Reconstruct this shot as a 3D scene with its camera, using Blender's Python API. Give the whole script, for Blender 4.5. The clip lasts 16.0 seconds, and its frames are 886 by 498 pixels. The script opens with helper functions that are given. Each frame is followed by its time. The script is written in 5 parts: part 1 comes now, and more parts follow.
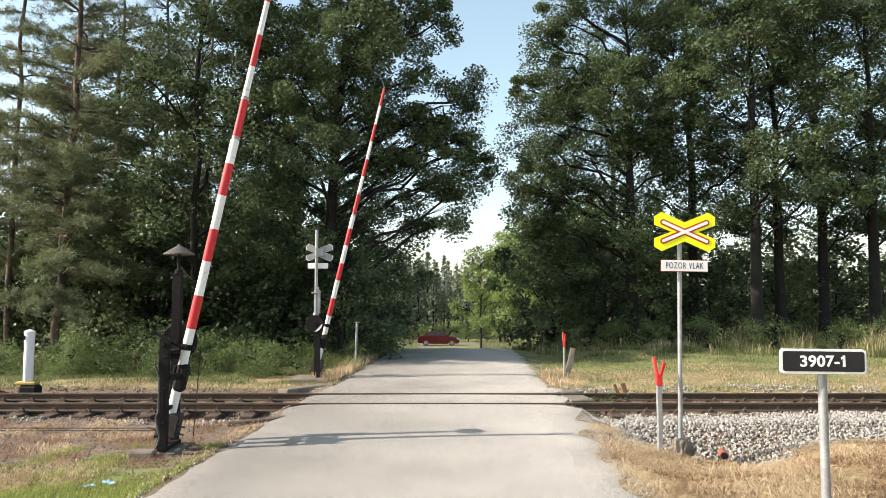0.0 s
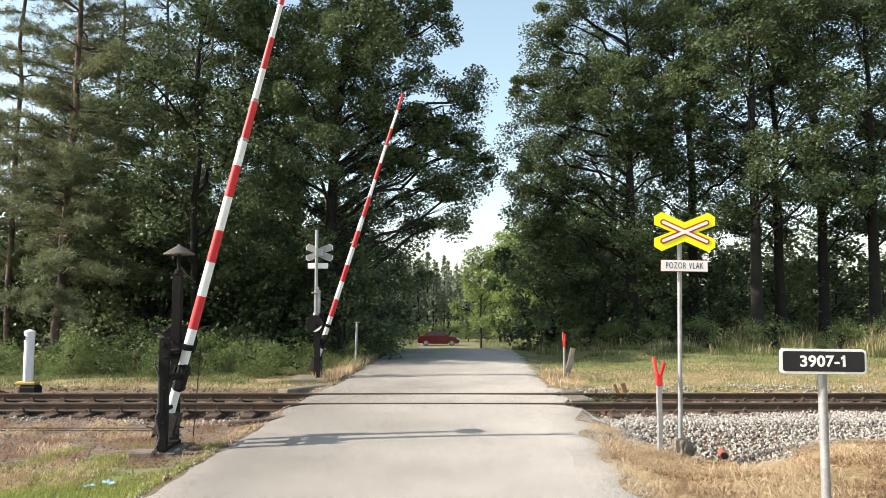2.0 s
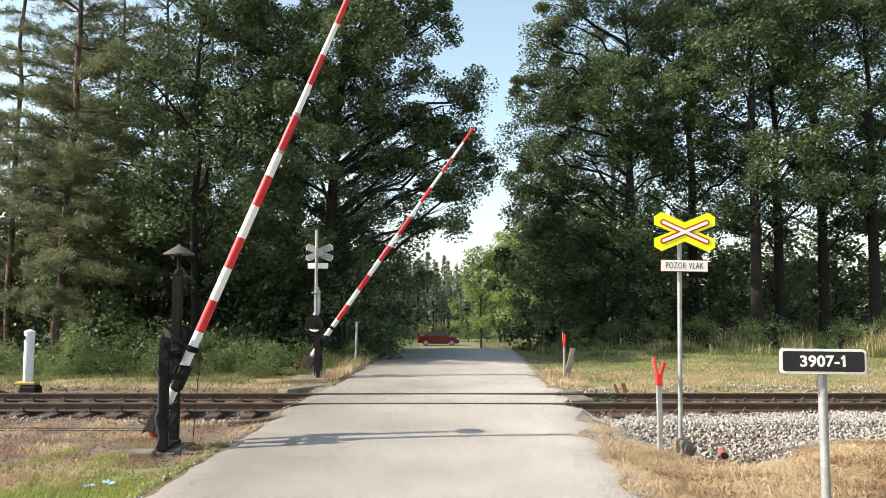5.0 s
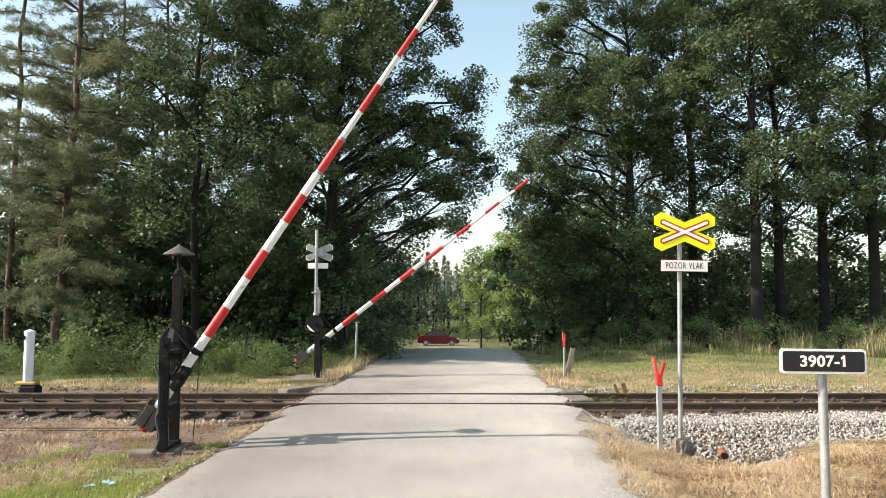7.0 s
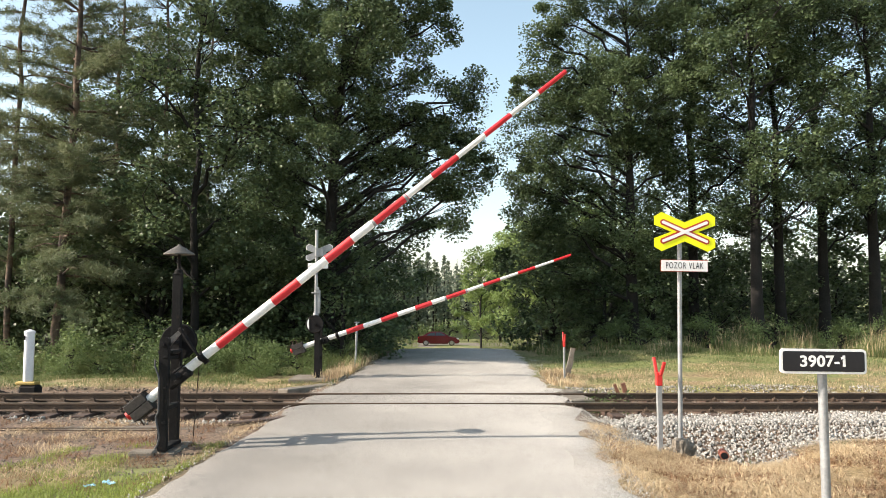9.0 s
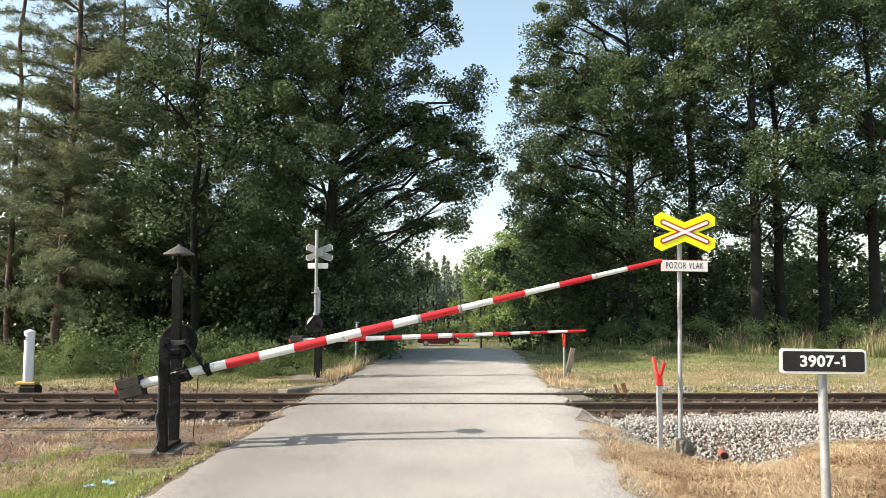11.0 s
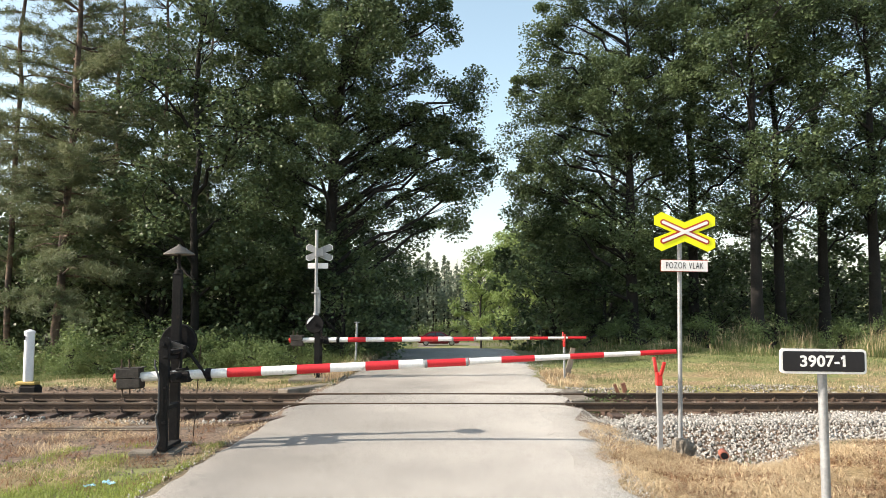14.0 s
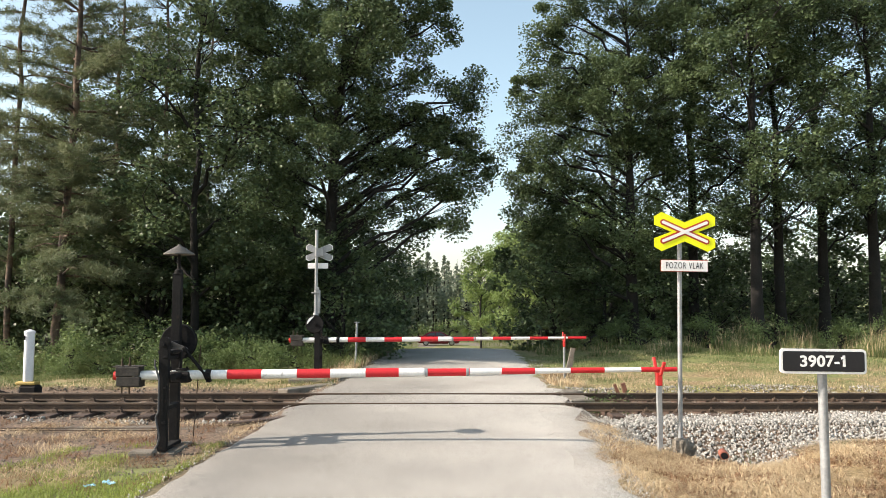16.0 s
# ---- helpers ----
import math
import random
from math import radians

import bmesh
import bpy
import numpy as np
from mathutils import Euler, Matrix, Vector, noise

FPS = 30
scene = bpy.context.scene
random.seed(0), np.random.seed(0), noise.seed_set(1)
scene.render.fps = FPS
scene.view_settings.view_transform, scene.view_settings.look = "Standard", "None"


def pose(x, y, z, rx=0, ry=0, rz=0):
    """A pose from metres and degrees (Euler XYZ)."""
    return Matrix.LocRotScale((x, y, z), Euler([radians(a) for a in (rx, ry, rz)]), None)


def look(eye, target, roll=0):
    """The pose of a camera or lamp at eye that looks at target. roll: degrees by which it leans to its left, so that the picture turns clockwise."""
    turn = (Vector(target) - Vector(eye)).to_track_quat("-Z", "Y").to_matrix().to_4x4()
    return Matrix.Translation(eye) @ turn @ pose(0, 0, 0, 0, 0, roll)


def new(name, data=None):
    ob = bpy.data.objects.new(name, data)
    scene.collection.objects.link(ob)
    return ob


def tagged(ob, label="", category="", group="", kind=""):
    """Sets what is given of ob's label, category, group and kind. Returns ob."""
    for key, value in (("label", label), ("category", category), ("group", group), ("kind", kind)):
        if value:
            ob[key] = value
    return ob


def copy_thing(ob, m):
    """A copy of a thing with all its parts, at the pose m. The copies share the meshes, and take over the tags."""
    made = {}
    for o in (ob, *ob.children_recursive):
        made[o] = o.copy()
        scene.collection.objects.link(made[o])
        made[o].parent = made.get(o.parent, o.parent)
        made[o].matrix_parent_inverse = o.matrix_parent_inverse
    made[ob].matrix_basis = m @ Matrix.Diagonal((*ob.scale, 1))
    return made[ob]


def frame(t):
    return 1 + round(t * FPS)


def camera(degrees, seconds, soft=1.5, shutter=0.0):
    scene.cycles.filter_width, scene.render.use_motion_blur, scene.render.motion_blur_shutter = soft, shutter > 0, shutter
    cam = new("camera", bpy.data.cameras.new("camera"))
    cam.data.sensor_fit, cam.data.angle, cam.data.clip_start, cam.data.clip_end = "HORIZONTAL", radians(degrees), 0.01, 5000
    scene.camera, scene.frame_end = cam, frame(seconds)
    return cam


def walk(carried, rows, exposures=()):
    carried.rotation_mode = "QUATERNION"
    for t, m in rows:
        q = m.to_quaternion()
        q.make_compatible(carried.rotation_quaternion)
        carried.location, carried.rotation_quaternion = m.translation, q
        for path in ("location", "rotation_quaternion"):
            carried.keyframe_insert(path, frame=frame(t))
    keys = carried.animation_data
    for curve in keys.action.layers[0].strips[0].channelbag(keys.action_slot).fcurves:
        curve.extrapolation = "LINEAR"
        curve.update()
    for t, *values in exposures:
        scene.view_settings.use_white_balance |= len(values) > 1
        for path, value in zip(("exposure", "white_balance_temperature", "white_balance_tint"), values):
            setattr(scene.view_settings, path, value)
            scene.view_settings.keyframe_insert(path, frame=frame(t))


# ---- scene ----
# ---- camera: a tripod on the road, level crossing ahead ----
cam = camera(62.19, 16.0, soft=0.6)
EYE = pose(0, 0, 1.92, 94.14, 0, 0)
walk(cam, [(0.0, EYE), (16.0, EYE)], exposures=[(0.0, 0.92, 6900, 12), (14.5, 0.92, 6900, 12), (16.0, 0.84, 6900, 12)])

# ---- light: low summer sun from the side, clear sky ----
SUN_EL, SUN_TO = 31.6, (-0.986, -0.168)
world = bpy.data.worlds.new("sky")
scene.world = world
world.use_nodes = True
wn = world.node_tree.nodes
sky = wn.new("ShaderNodeTexSky")
sky.sky_type = "NISHITA"
sky.sun_disc = False
sky.sun_elevation = radians(SUN_EL)
sky.sun_rotation = math.atan2(SUN_TO[0], SUN_TO[1])
sky.air_density, sky.dust_density, sky.ozone_density = 1.0, 1.5, 1.0
wn["Background"].inputs["Strength"].default_value = 0.143
haze = wn.new("ShaderNodeHueSaturation")
haze.inputs["Hue"].default_value = 0.48
haze.inputs["Saturation"].default_value, haze.inputs["Value"].default_value = 0.85, 1.08
world.node_tree.links.new(sky.outputs[0], haze.inputs["Color"])
world.node_tree.links.new(haze.outputs[0], wn["Background"].inputs["Color"])
sun = new("sun", bpy.data.lights.new("sun", "SUN"))
sun.data.energy, sun.data.angle, sun.data.color = 4.85, radians(0.55), (1.0, 0.93, 0.83)
ce = math.cos(radians(SUN_EL))
sun.matrix_world = look((SUN_TO[0] * ce * 40, SUN_TO[1] * ce * 40, math.sin(radians(SUN_EL)) * 40), (0, 0, 0))


# ---- materials ----
def mat(name, dark, light, rough=0.7, metal=0.0, scale=8.0, fine=60.0, bump=0.2, vary=0.0, stain=None, stain_at=(0.55, 0.7), ends=(0.4, 0.78), shares=(0.6, 0.6), piece=None):
    """Two scales of noise between two colours, bump from the fine one, a shift by object, stains of a third colour."""
    m = bpy.data.materials.new(name)
    m.use_nodes = True
    t = m.node_tree
    n, l = t.nodes, t.links
    b = n["Principled BSDF"]
    b.inputs["Roughness"].default_value, b.inputs["Metallic"].default_value = rough, metal
    geo = n.new("ShaderNodeNewGeometry")
    co = n.new("ShaderNodeTexCoord")
    big, small = n.new("ShaderNodeTexNoise"), n.new("ShaderNodeTexNoise")
    big.inputs["Scale"].default_value, small.inputs["Scale"].default_value = scale, fine
    big.inputs["Detail"].default_value = small.inputs["Detail"].default_value = 4
    for x in (big, small):
        l.new(geo.outputs["Position"], x.inputs["Vector"])
    add = n.new("ShaderNodeMath")
    add.operation = "MULTIPLY_ADD"
    l.new(small.outputs[0], add.inputs[0])
    add.inputs[1].default_value = shares[0]
    half = n.new("ShaderNodeMath")
    half.operation = "MULTIPLY"
    l.new(big.outputs[0], half.inputs[0])
    half.inputs[1].default_value = shares[1]
    l.new(half.outputs[0], add.inputs[2])
    ramp = n.new("ShaderNodeValToRGB")
    ramp.color_ramp.elements[0].position, ramp.color_ramp.elements[1].position = ends
    ramp.color_ramp.elements[0].color, ramp.color_ramp.elements[1].color = (*dark, 1), (*light, 1)
    l.new(add.outputs[0], ramp.inputs[0])
    out = ramp.outputs[0]
    if stain:
        s = n.new("ShaderNodeTexNoise")
        s.inputs["Scale"].default_value, s.inputs["Detail"].default_value = scale * 1.7, 6
        l.new(geo.outputs["Position"], s.inputs["Vector"])
        sr = n.new("ShaderNodeMapRange")
        sr.inputs[1].default_value, sr.inputs[2].default_value = stain_at
        l.new(s.outputs[0], sr.inputs[0])
        mx = n.new("ShaderNodeMix")
        mx.data_type = "RGBA"
        l.new(sr.outputs[0], mx.inputs[0])
        l.new(out, mx.inputs[6])
        mx.inputs[7].default_value = (*stain, 1)
        out = mx.outputs[2]
    if vary:
        info = n.new("ShaderNodeObjectInfo")
        hsv = n.new("ShaderNodeHueSaturation")
        mr = n.new("ShaderNodeMapRange")
        mr.inputs[3].default_value, mr.inputs[4].default_value = 1 - vary, 1 + vary
        l.new(info.outputs["Random"], mr.inputs[0])
        l.new(mr.outputs[0], hsv.inputs["Value"])
        l.new(out, hsv.inputs["Color"])
        out = hsv.outputs[0]
    if piece:
        hsp, mp = n.new("ShaderNodeHueSaturation"), n.new("ShaderNodeMapRange")
        mp.inputs[3].default_value, mp.inputs[4].default_value = piece
        l.new(geo.outputs["Random Per Island"], mp.inputs[0])
        l.new(mp.outputs[0], hsp.inputs["Value"])
        l.new(out, hsp.inputs["Color"])
        out = hsp.outputs[0]
    l.new(out, b.inputs["Base Color"])
    if bump:
        bp = n.new("ShaderNodeBump")
        bp.inputs["Strength"].default_value, bp.inputs["Distance"].default_value = bump, 0.02
        l.new(small.outputs[0], bp.inputs["Height"])
        l.new(bp.outputs[0], b.inputs["Normal"])
    return m


def leaf_mat(name, dark, light, through_share=0.3, rough=0.5):
    """Leaves: colour varies leaf by leaf, part of the light passes through."""
    m = bpy.data.materials.new(name)
    m.use_nodes = True
    t = m.node_tree
    n, l = t.nodes, t.links
    b = n["Principled BSDF"]
    b.inputs["Roughness"].default_value = rough
    b.inputs["Specular IOR Level"].default_value = 0.26
    geo = n.new("ShaderNodeNewGeometry")
    noi = n.new("ShaderNodeTexNoise")
    noi.inputs["Scale"].default_value = 0.5
    l.new(geo.outputs["Position"], noi.inputs["Vector"])
    mul = n.new("ShaderNodeMath")
    mul.operation = "MULTIPLY_ADD"
    l.new(geo.outputs["Random Per Island"], mul.inputs[0])
    mul.inputs[1].default_value = 0.55
    sc = n.new("ShaderNodeMapRange")
    sc.inputs[1].default_value, sc.inputs[2].default_value = 0.35, 0.65
    sc.inputs[4].default_value = 0.45
    l.new(noi.outputs[0], sc.inputs[0])
    l.new(sc.outputs[0], mul.inputs[2])
    ramp = n.new("ShaderNodeValToRGB")
    ramp.color_ramp.elements[0].color, ramp.color_ramp.elements[1].color = (*dark, 1), (*light, 1)
    l.new(mul.outputs[0], ramp.inputs[0])
    l.new(ramp.outputs[0], b.inputs["Base Color"])
    tr = n.new("ShaderNodeBsdfTranslucent")
    hs = n.new("ShaderNodeHueSaturation")
    hs.inputs["Hue"].default_value, hs.inputs["Value"].default_value = 0.48, 1.3
    l.new(ramp.outputs[0], hs.inputs["Color"])
    l.new(hs.outputs[0], tr.inputs["Color"])
    mx = n.new("ShaderNodeMixShader")
    mx.inputs[0].default_value = through_share
    l.new(b.outputs[0], mx.inputs[1])
    l.new(tr.outputs[0], mx.inputs[2])
    l.new(mx.outputs[0], n["Material Output"].inputs[0])
    return m


def plain(name, color, rough=0.5, metal=0.0):
    m = bpy.data.materials.new(name)
    m.use_nodes = True
    b = m.node_tree.nodes["Principled BSDF"]
    b.inputs["Base Color"].default_value = (*color, 1)
    b.inputs["Roughness"].default_value, b.inputs["Metallic"].default_value = rough, metal
    return m


ASPHALT = mat("worn_asphalt", (0.085, 0.080, 0.072), (0.45, 0.42, 0.376), 0.9, scale=0.5, fine=105, bump=0.09, ends=(0.413, 0.552), shares=(0.85, 0.12))


def add_dust(m):
    """Pale grit swept to one side of the road, in a broad uneven drift."""
    n, l = m.node_tree.nodes, m.node_tree.links
    b = n["Principled BSDF"]
    src = b.inputs["Base Color"].links[0].from_socket
    geo, sep, noi, rng, add, hsv = (n.new("ShaderNode" + k) for k in ("NewGeometry", "SeparateXYZ", "TexNoise", "MapRange", "Math", "HueSaturation"))
    noi.inputs["Scale"].default_value, noi.inputs["Detail"].default_value = 0.7, 5
    l.new(geo.outputs["Position"], sep.inputs[0])
    l.new(geo.outputs["Position"], noi.inputs["Vector"])
    add.operation = "MULTIPLY_ADD"
    l.new(noi.outputs[0], add.inputs[0])
    add.inputs[1].default_value = 1.5
    l.new(sep.outputs[0], add.inputs[2])
    rng.inputs[1].default_value, rng.inputs[2].default_value = -1.7, 2.7
    rng.inputs[3].default_value, rng.inputs[4].default_value = 0.78, 1.42
    l.new(add.outputs[0], rng.inputs[0])
    l.new(rng.outputs[0], hsv.inputs["Value"])
    l.new(src, hsv.inputs["Color"])
    l.new(hsv.outputs[0], b.inputs["Base Color"])


add_dust(ASPHALT)
RUST_STEEL = mat("rusty_rail_steel", (0.035, 0.024, 0.018), (0.10, 0.066, 0.042), 0.75, 0.2, scale=3, fine=50, bump=0.25)
RAIL_TOP = mat("worn_rail_head", (0.16, 0.12, 0.09), (0.26, 0.20, 0.15), 0.45, 0.5, scale=3, fine=50, bump=0.1)
SLEEPER = mat("tarred_sleeper_wood", (0.022, 0.015, 0.012), (0.10, 0.062, 0.044), 0.9, scale=4, fine=45, bump=0.5, vary=0.25)
STONE = mat("ballast_stone", (0.17, 0.155, 0.135), (0.54, 0.52, 0.475), 0.9, scale=9, fine=60, bump=0.5, piece=(0.45, 1.2))
CHIPS = mat("pale_road_chippings", (0.30, 0.28, 0.25), (0.58, 0.55, 0.50), 0.9, scale=9, fine=60, bump=0.3, piece=(0.72, 1.2))
STONE_OLD = mat("sooty_ballast_stone", (0.075, 0.055, 0.042), (0.29, 0.24, 0.19), 0.95, scale=9, fine=60, bump=0.5, piece=(0.5, 1.4))
CONCRETE = mat("weathered_concrete", (0.10, 0.085, 0.068), (0.23, 0.20, 0.16), 0.92, scale=5, fine=70, bump=0.5, stain=(0.10, 0.09, 0.07))
BLACK_STEEL = mat("black_painted_steel", (0.004, 0.004, 0.0045), (0.013, 0.012, 0.012), 0.85, 0.0, scale=6, fine=40, bump=0.2, stain=(0.028, 0.02, 0.014), stain_at=(0.62, 0.75))
BLACK_STEEL.node_tree.nodes["Principled BSDF"].inputs["Specular IOR Level"].default_value = 0.22
GREY_STEEL = mat("galvanised_steel", (0.21, 0.22, 0.225), (0.33, 0.34, 0.345), 0.5, 0.3, scale=6, fine=50, bump=0.05)
WHITE_PAINT = mat("white_barrier_paint", (0.66, 0.66, 0.65), (0.82, 0.82, 0.81), 0.45, scale=5, fine=40, bump=0.05, stain=(0.36, 0.35, 0.33), stain_at=(0.63, 0.73))
RED_PAINT = mat("red_barrier_paint", (0.47, 0.010, 0.016), (0.60, 0.018, 0.026), 0.5, scale=5, fine=40, bump=0.05, stain=(0.33, 0.02, 0.02), stain_at=(0.62, 0.78))
RED_POST = mat("orange_red_paint", (0.475, 0.015, 0.014), (0.562, 0.030, 0.025), 0.5, scale=5, fine=40, bump=0.05)
YELLOW = mat("fluorescent_yellow_sheeting", (0.74, 0.80, 0.0), (0.82, 0.87, 0.01), 0.45, scale=3, fine=80, bump=0.02)
SIGN_WHITE = mat("white_sign_sheeting", (0.74, 0.74, 0.73), (0.82, 0.82, 0.81), 0.45, scale=3, fine=80, bump=0.02)
SIGN_RED = mat("red_sign_sheeting", (0.36, 0.03, 0.015), (0.42, 0.045, 0.02), 0.45, scale=3, fine=80, bump=0.02)
SIGN_BLACK = mat("black_sign_sheeting", (0.005, 0.005, 0.008), (0.012, 0.012, 0.016), 0.45, scale=4, fine=80, bump=0.02)
BARK = mat("oak_bark", (0.008, 0.007, 0.006), (0.024, 0.021, 0.018), 0.95, scale=3, fine=26, bump=0.9)
PINE_BARK = mat("pine_bark", (0.045, 0.034, 0.027), (0.19, 0.13, 0.092), 0.95, scale=2, fine=24, bump=0.9, stain=(0.05, 0.038, 0.032), stain_at=(0.45, 0.6))
OAK = leaf_mat("oak_leaf", (0.023, 0.044, 0.021), (0.140, 0.192, 0.088), 0.26, 0.47)
# brighter leaf for the trees down the road: sunlight put into its colour
OAK_LIT = leaf_mat("pale_sunlit_leaf", (0.09, 0.145, 0.045), (0.25, 0.33, 0.12), 0.36)
NEEDLE = leaf_mat("pine_needle", (0.060, 0.086, 0.044), (0.19, 0.215, 0.115), 0.25, 0.55)
# far trees: distance haze is mixed into this greyed leaf colour
HAZED_LEAF = leaf_mat("hazed_forest_leaf", (0.095, 0.125, 0.095), (0.21, 0.245, 0.165), 0.3, 0.7)
BUSH = leaf_mat("shrub_leaf", (0.035, 0.066, 0.022), (0.20, 0.27, 0.105), 0.3)
GRASS = leaf_mat("green_grass_blade", (0.06, 0.09, 0.026), (0.20, 0.23, 0.095), 0.3, 0.6)
TURF = leaf_mat("lush_turf_blade", (0.10, 0.15, 0.03), (0.36, 0.42, 0.11), 0.3, 0.6)
DEAD = leaf_mat("dead_weed_stalk", (0.10, 0.05, 0.028), (0.36, 0.21, 0.115), 0.15, 0.8)
STRAW = leaf_mat("dry_grass_blade", (0.19, 0.115, 0.055), (0.80, 0.66, 0.43), 0.25, 0.7)
CAR_RED = mat("dark_red_car_paint", (0.055, 0.003, 0.007), (0.075, 0.005, 0.009), 0.2, 0.2, scale=2, fine=30, bump=0.0)
RUSTY = mat("rusty_red_iron", (0.10, 0.045, 0.03), (0.24, 0.11, 0.07), 0.9, scale=6, fine=50, bump=0.4)
CRANK_STEEL = mat("worn_dark_steel", (0.03, 0.03, 0.03), (0.11, 0.105, 0.10), 0.55, 0.3, scale=6, fine=40, bump=0.15)
CABLE = mat("grey_cable_sheath", (0.035, 0.036, 0.038), (0.07, 0.07, 0.072), 0.6, scale=6, fine=40, bump=0.1)
CAST_WEIGHT = mat("weathered_cast_iron", (0.012, 0.011, 0.010), (0.055, 0.047, 0.040), 0.85, 0.0, scale=7, fine=35, bump=0.3)
RUBBER = mat("tyre_rubber", (0.012, 0.012, 0.012), (0.03, 0.03, 0.03), 0.85)
ALLOY = plain("silver_alloy", (0.28, 0.28, 0.29), 0.4, 0.8)
DARK_GLASS = plain("car_window_glass", (0.02, 0.025, 0.03), 0.05)
LAMP_GLASS = plain("lamp_glass", (0.5, 0.5, 0.5), 0.1)
TAIL_RED = plain("tail_lamp_plastic", (0.4, 0.01, 0.01), 0.2)
CLAY = mat("terracotta_pipe_clay", (0.20, 0.06, 0.04), (0.30, 0.10, 0.06), 0.8, scale=5, fine=50)
PLASTIC_WHITE = mat("weathered_white_plastic", (0.62, 0.63, 0.66), (0.78, 0.79, 0.81), 0.5, scale=5, fine=40, bump=0.05)
YELLOW_DULL = mat("dull_yellow_paint", (0.34, 0.23, 0.06), (0.48, 0.35, 0.11), 0.7, scale=5, fine=40)
BLUE_FOIL = plain("pale_blue_plastic_film", (0.30, 0.58, 0.72), 0.4)
WOOD_GREY = mat("weathered_grey_timber", (0.10, 0.082, 0.066), (0.23, 0.20, 0.165), 0.95, scale=5, fine=40, bump=0.5)


# ---- mesh helpers ----
def finish(name, me, material, parent=None, label="", smooth=False):
    for m in (material if isinstance(material, (list, tuple)) else [material]):
        me.materials.append(m)
    if smooth:
        me.polygons.foreach_set("use_smooth", [True] * len(me.polygons))
    ob = new(name, me)
    if parent:
        ob.parent = parent
    if label:
        ob["label"] = label
    return ob


def part(name, bm, material, parent=None, label="", smooth=False):
    me = bpy.data.meshes.new(name)
    bm.normal_update()
    bm.to_mesh(me)
    bm.free()
    if smooth:
        me.set_sharp_from_angle(angle=radians(38))
    return finish(name, me, material, parent, label, smooth)


def raw(name, verts, faces, material, parent=None, label="", smooth=False):
    me = bpy.data.meshes.new(name)
    me.from_pydata(verts, [], faces)
    me.update()
    return finish(name, me, material, parent, label, smooth)


def tri_mesh(name, v, f, material, parent=None, label="", smooth=False):
    """A mesh from numpy arrays: points and triangles."""
    me = bpy.data.meshes.new(name)
    me.vertices.add(len(v))
    me.vertices.foreach_set("co", np.asarray(v, np.float32).ravel())
    me.loops.add(len(f) * 3)
    me.loops.foreach_set("vertex_index", np.asarray(f, np.int32).ravel())
    me.polygons.add(len(f))
    me.polygons.foreach_set("loop_start", np.arange(0, len(f) * 3, 3, dtype=np.int32))
    me.update(calc_edges=True)
    return finish(name, me, material, parent, label, smooth)


def box(bm, cx, cy, cz, sx, sy, sz, bevel=0.0, m=None, mi=0):
    r = bmesh.ops.create_cube(bm, size=1.0, matrix=(m or Matrix()) @ Matrix.Translation((cx, cy, cz)) @ Matrix.Diagonal((sx, sy, sz, 1)))
    fs = {f for v in r["verts"] for f in v.link_faces}
    for f in fs:
        f.material_index = mi
    if bevel:
        bmesh.ops.bevel(bm, geom=list({e for v in r["verts"] for e in v.link_edges}), offset=bevel, segments=1, affect="EDGES")
    return bm


def rod(bm, a, b, r1, r2=None, seg=12, mi=0):
    a, b = Vector(a), Vector(b)
    q = (b - a).to_track_quat("Z", "Y").to_matrix().to_4x4()
    r = bmesh.ops.create_cone(bm, cap_ends=True, segments=seg, radius1=r1, radius2=r1 if r2 is None else r2, depth=(b - a).length, matrix=Matrix.Translation((a + b) / 2) @ q)
    for f in {f for v in r["verts"] for f in v.link_faces}:
        f.material_index = mi
    return bm


def lathe(bm, profile, m=None, seg=24):
    """A turned body round z from (radius, height) pairs."""
    m = m or Matrix()
    rings = [[bm.verts.new(m @ Vector((r * math.cos(2 * math.pi * i / seg), r * math.sin(2 * math.pi * i / seg), z))) for i in range(seg)] for r, z in profile]
    for p, q in zip(rings, rings[1:]):
        for i in range(seg):
            j = (i + 1) % seg
            bm.faces.new((p[i], p[j], q[j], q[i]))
    bm.faces.new(rings[0][::-1])
    bm.faces.new(rings[-1])
    return bm


def prism(bm, pts, y0, y1, m=None):
    """An outline in x, z given a depth along y."""
    m = m or Matrix()
    a = [bm.verts.new(m @ Vector((x, y0, z))) for x, z in pts]
    b = [bm.verts.new(m @ Vector((x, y1, z))) for x, z in pts]
    bm.faces.new(a)
    bm.faces.new(b[::-1])
    for i in range(len(pts)):
        j = (i + 1) % len(pts)
        bm.faces.new((a[j], a[i], b[i], b[j]))
    return bm


def lettering(name, text, size, depth, m, material, parent, squeeze=1.0, gap=1.0, bold=0.0):
    cu = bpy.data.curves.new(name, "FONT")
    cu.body, cu.size, cu.extrude = text, size, depth
    cu.space_character, cu.offset = gap, bold
    cu.align_x, cu.align_y = "CENTER", "CENTER"
    ob = bpy.data.objects.new(name, cu)
    scene.collection.objects.link(ob)
    dg = bpy.context.evaluated_depsgraph_get()
    me = bpy.data.meshes.new_from_object(ob.evaluated_get(dg))
    bpy.data.objects.remove(ob)
    me.transform(m @ Matrix.Diagonal((squeeze, 1, 1, 1)))
    me.materials.clear()
    return finish(name, me, material, parent)


def thing(name, m, label, category, group="", kind=""):
    ob = new(name)
    ob.matrix_world = m
    return tagged(ob, label, category, group, kind)


